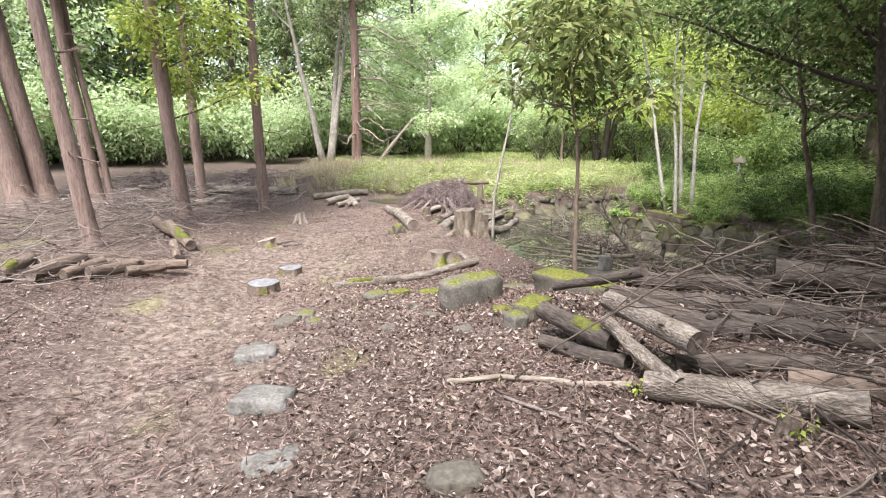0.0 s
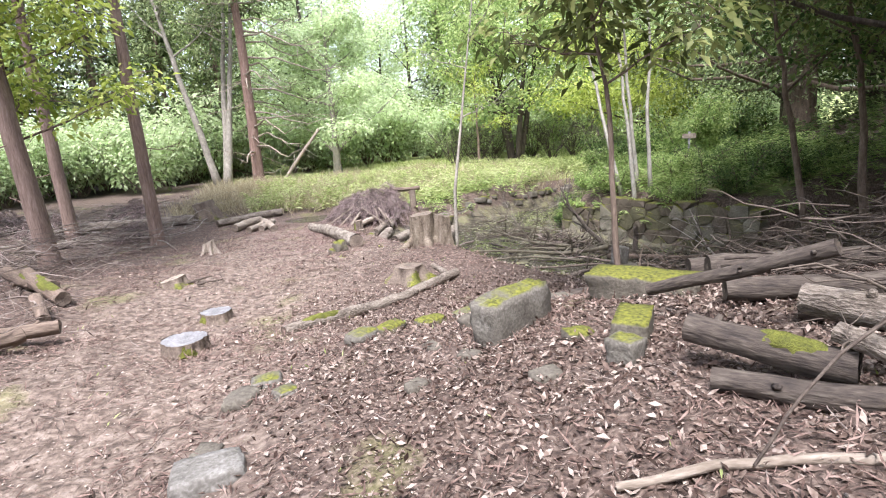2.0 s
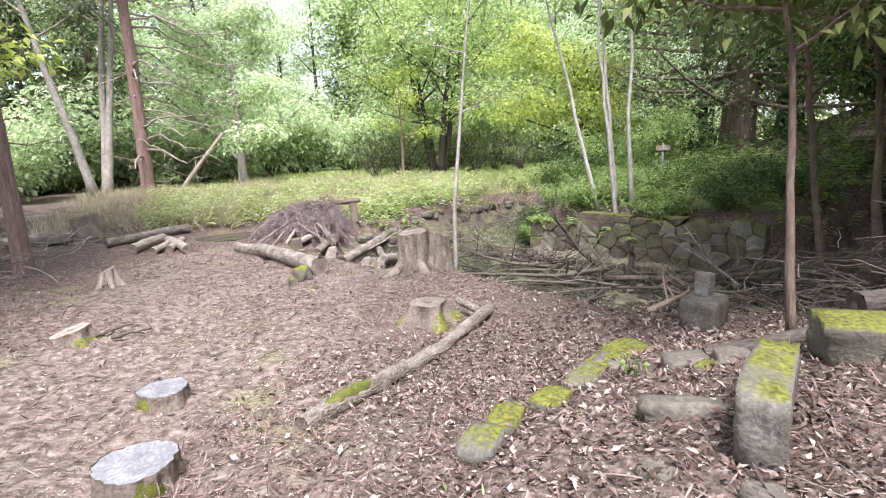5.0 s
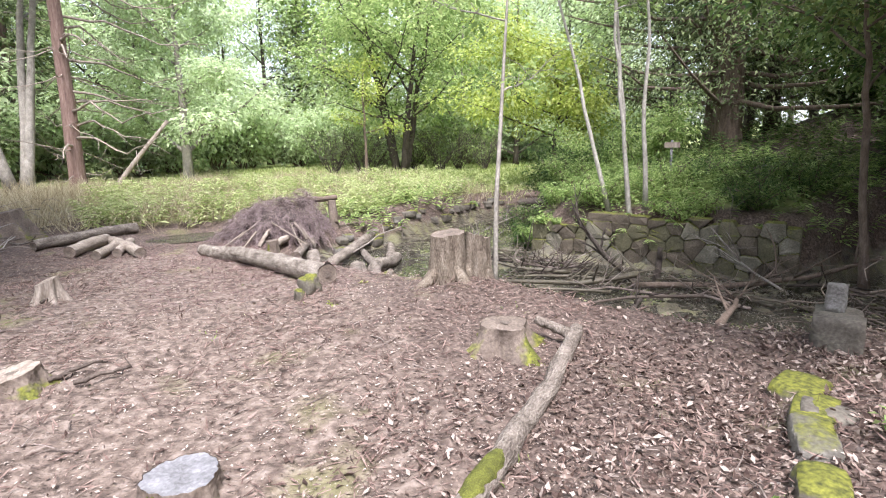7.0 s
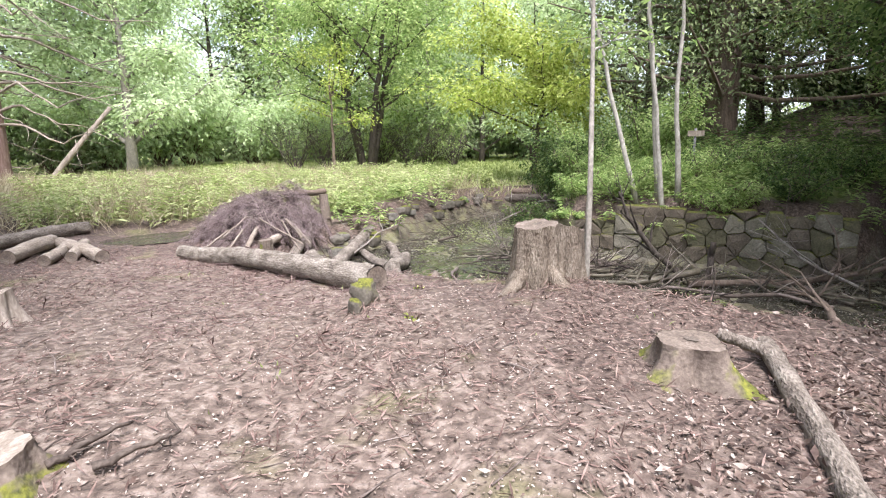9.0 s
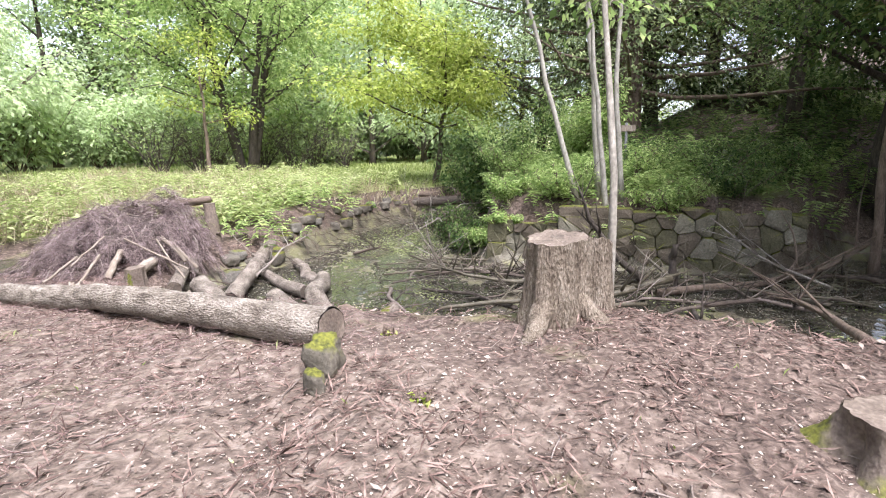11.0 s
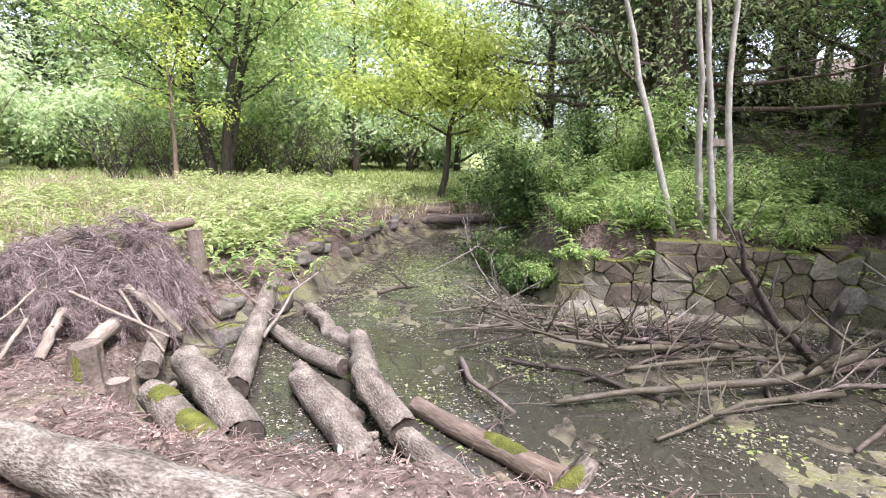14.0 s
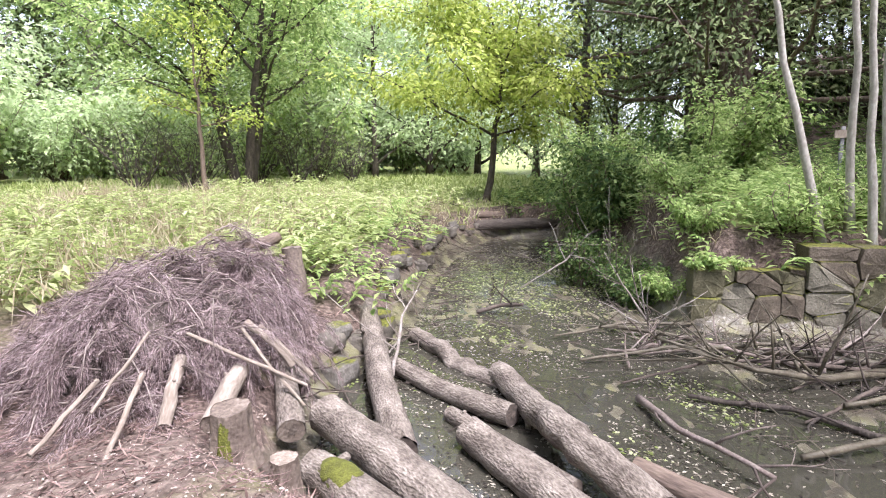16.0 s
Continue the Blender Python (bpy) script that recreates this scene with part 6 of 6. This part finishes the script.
tree("dark crooked tree on the slope", 9.6, 9.6, 7, 0.2, 2.6, 604, BARK_DARK, LEAF_DARK, 9000, 0.12, 0.3, 10, lean=(-0.6, 0), clump=0.7, sway=0.1)
tree("young maple with yellow-green leaves behind the cedars", -6.9, 14.2, 6.5, 0.07, 1.9, 605, BARK_BROWN, LEAF_MAPLE, 2600, 0.16, 0.45, 8, clump=0.5, crown_shift=(0.5, -0.3))
tree("small maple with bright yellow-green leaves", 5.9, 27.0, 5, 0.08, 1.6, 606, BARK_BROWN, LEAF_MAPLE, 1200, 0.13, 0.4, 6, clump=0.5)
branch("dead pole leaning against the red conifer", [(-3.3, 26.2, -0.85), (-2.4, 26.4, 0.3), (-1.4, 26.5, 1.5)], 0.09, 0.06, 607, WOOD_PALE, 0, name="leaning_pole")


# ---- small sign on a post among the pale trees ----
sign = thing("sign", "small pale wooden sign board on a thin post", "sign", (7.2, 13.2, gz(7.2, 13.2)))
part("post", tube([(0, 0, -0.1), (0, 0, 0.5), (0, 0, 1.0)], 0.025, 8), WOOD_GREY, sign)
bm = bmesh.new()
bmesh.ops.create_cube(bm, size=1)
bmesh.ops.scale(bm, vec=(0.3, 0.02, 0.11), verts=bm.verts)
bmesh.ops.bevel(bm, geom=bm.edges[:], offset=0.004, segments=2, affect="EDGES")
bmesh.ops.rotate(bm, cent=(0, 0, 0), matrix=Matrix.Rotation(radians(-50), 3, "Z"), verts=bm.verts)
bmesh.ops.translate(bm, vec=(-0.02, -0.025, 0.9), verts=bm.verts)
shape = ([v.co.copy() for v in bm.verts], [tuple(v.index for v in f.verts) for f in bm.faces])
bm.free()
part("board", shape, WOOD_PALE, sign, "pale board", False)


# ---- sodden leaves and weed in the pond ----
def pond_litter(name, label, n, x0, x1, y0, y1, size, width, seed, material, dens, category):
    rs = np.random.default_rng(seed)
    x, y = rs.uniform(x0, x1, n), rs.uniform(y0, y1, n)
    keep = (inside(x, y) > -0.1) & (rs.random(n) < dens(x, y))
    x, y = x[keep], y[keep]
    m = len(x)
    p = np.stack([x, y, np.maximum(ground_height(x, y), WATER) + rs.uniform(0.001, 0.005, m)], 1)
    way = unit(rs, m) * np.array([1, 1, 0.06])
    l = size * rs.uniform(0.5, 1.4, m)
    ob = blade_mesh(name, blades(p, way, unit(rs, m) * 0.15 + np.array([0, 0, 1.0]), l, l * width, rs.uniform(-0.04, 0.04, (m, 1))), material)
    tagged(ob, label, category, kind="stuff")


LEAF_SODDEN = surface("sodden leaf", [(0.02, 0.016, 0.012), (0.07, 0.058, 0.042), (0.16, 0.138, 0.1), (0.36, 0.325, 0.26)], 30, rough=0.4, bump=0, island=0.6, spec=0.5)
pond_litter("sodden_leaves", "dark sodden leaves covering the pond mud", 130000, 0, 9.5, 8.2, 19.8, 0.03, 0.45, 61, LEAF_SODDEN, lambda x, y: np.clip(0.16 + 0.8 * smooth(0.3, 0.9, patchy(x, y, 2.3)), 0, 1), "leaf litter")
pond_litter("pond_weed", "low green weed floating on the pond", 70000, 0.5, 9.5, 8.5, 19.8, 0.042, 0.6, 62, LEAF_FERN, lambda x, y: np.clip(0.9 * np.exp(-((x - 5.6) / 1.5) ** 2 - ((y - 16.9) / 1.2) ** 2) + 0.45 * smooth(0.7, 1.1, patchy(x + 2, y, 1.7)), 0, 1), "pond weed")


# ---- small green things by the path ----
for k, (x, y, h, leaf) in enumerate(((1.9, 2.45, 0.16, LEAF_MAPLE), (1.28, 3.1, 0.14, LEAF_MAPLE), (-0.5, 6.55, 0.12, LEAF_FRESH), (0.55, 6.6, 0.14, LEAF_FRESH), (-0.9, 10.6, 0.05, LEAF_MAPLE), (-0.2, 11.6, 0.06, LEAF_MAPLE), (1.6, 10.2, 0.12, LEAF_FRESH))):
    shrub("tiny green seedling among dead leaves", x, y, h, h, 700 + k, leaf, 40, 0.05, "seedlings by the path", stems=5)
stump("small cut stub among seedlings", 1.8, 2.5, 0.045, 0.12, 710, moss=False)

for k, (pts, r0, r1, tw) in enumerate((
        ([(2.7, 14.9, W1 + 0.04), (3.3, 14.3, W1 + 0.12), (4.0, 13.6, W1 + 0.1), (4.5, 12.9, W1 + 0.06)], 0.014, 0.026, 12),
        ([(2.4, 14.4, W1 + 0.05), (3.0, 13.8, W1 + 0.2), (3.5, 13.1, W1 + 0.16), (4.1, 12.5, W1 + 0.05)], 0.01, 0.024, 14),
        ([(3.2, 15.4, W1 + 0.04), (3.9, 14.9, W1 + 0.1), (4.5, 14.3, W1 + 0.05)], 0.012, 0.02, 8),
        ([(1.9, 12.3, W1 + 0.04), (2.8, 11.9, W1 + 0.1), (3.6, 11.3, W1 + 0.06)], 0.014, 0.028, 9),
        ([(2.6, 11.2, W1 + 0.05), (3.6, 10.9, W1 + 0.08), (4.6, 10.2, W1 + 0.1)], 0.016, 0.03, 8),
        ([(3.0, 12.9, W1 + 0.05), (3.7, 12.3, W1 + 0.09), (4.3, 11.7, W1 + 0.05)], 0.02, 0.03, 8),
        ([(5.6, 15.9, W1 + 0.05), (5.2, 15.4, W1 + 0.35), (4.9, 15.2, W1 + 0.75)], 0.014, 0.004, 10),
        ([(3.5, 16.6, W1 + 0.02), (3.7, 16.3, W1 + 0.12), (3.6, 16.0, W1 + 0.2)], 0.03, 0.02, 2))):
    branch("thin bare branch lying in the pond mud", pts, r0, r1, 720 + k, (TWIG_WET, TWIG_DARK, TWIG_WET)[k % 3], tw, 0.55, BR)
brng = random.Random(17)
for k in range(20):                                       # fallen crown of a dead tree, its limbs fanning over the mud
    x, y = brng.uniform(2.4, 5.6), brng.uniform(10.2, 15.6)
    a = radians(brng.gauss(-38, 22))
    l = brng.uniform(0.8, 1.9)
    q = [(x + math.cos(a) * l * u + brng.uniform(-0.12, 0.12), y + math.sin(a) * l * u + brng.uniform(-0.12, 0.12), W1 + 0.03 + brng.random() * 0.14 * math.sin(math.pi * u)) for u in (0, 0.35, 0.7, 1.0)]
    if all(float(inside(np.array(u[0]), np.array(u[1]))) > 0.1 for u in q):
        branch("dark bare branch fanning over the pond mud", q, brng.uniform(0.008, 0.014), brng.uniform(0.018, 0.034), 740 + k, (TWIG_WET, TWIG_DARK, TWIG)[k % 3], 10, 0.6, BR)

# ---- stones of the pond's edge ----
erng = random.Random(23)
EDGE_STONES = "dark stones edging the pond"
bank_line = [(0.95, 16.55), (2.4, 17.2), (4.1, 18.3), (6.3, 19.4), (8.6, 20.05)]
for (ax, ay), (bx, by) in zip(bank_line, bank_line[1:]):
    for k in range(7):
        u = (k + erng.random() * 0.7) / 7
        size = erng.uniform(0.16, 0.34)
        rock("dark mossy stone edging the pond", ax + (bx - ax) * u, ay + (by - ay) * u - erng.uniform(-0.05, 0.2), (size, size * 0.8, size * 0.6), erng.uniform(0, 90), erng.randrange(900), STONE_DARK, boxy=0.7, sink=0.4, moss=erng.choice((0, 0.6, 0.9)), group=EDGE_STONES, rough=0.2)
stump("pale broken stub in withered sprigs", -1.22, 14.98, 0.09, 0.14, 711, bark=WOOD_PALE, cut=WOOD_PALE, moss=False, jag=0.05)
for k, (x, y, a) in enumerate(((-3.1, 9.85, 25), (-2.95, 9.75, 10), (-3.5, 12.7, 60))):
    branch("dark splintered stick lying by the low stump", [(x, y, g(x, y) + 0.03), (x + 0.16 * math.cos(radians(a)), y + 0.16 * math.sin(radians(a)), g(x, y) + 0.05), (x + 0.34 * math.cos(radians(a)), y + 0.34 * math.sin(radians(a)), g(x, y) + 0.05)], 0.02, 0.008, 770 + k, TWIG_DARK, 2, 0.12)
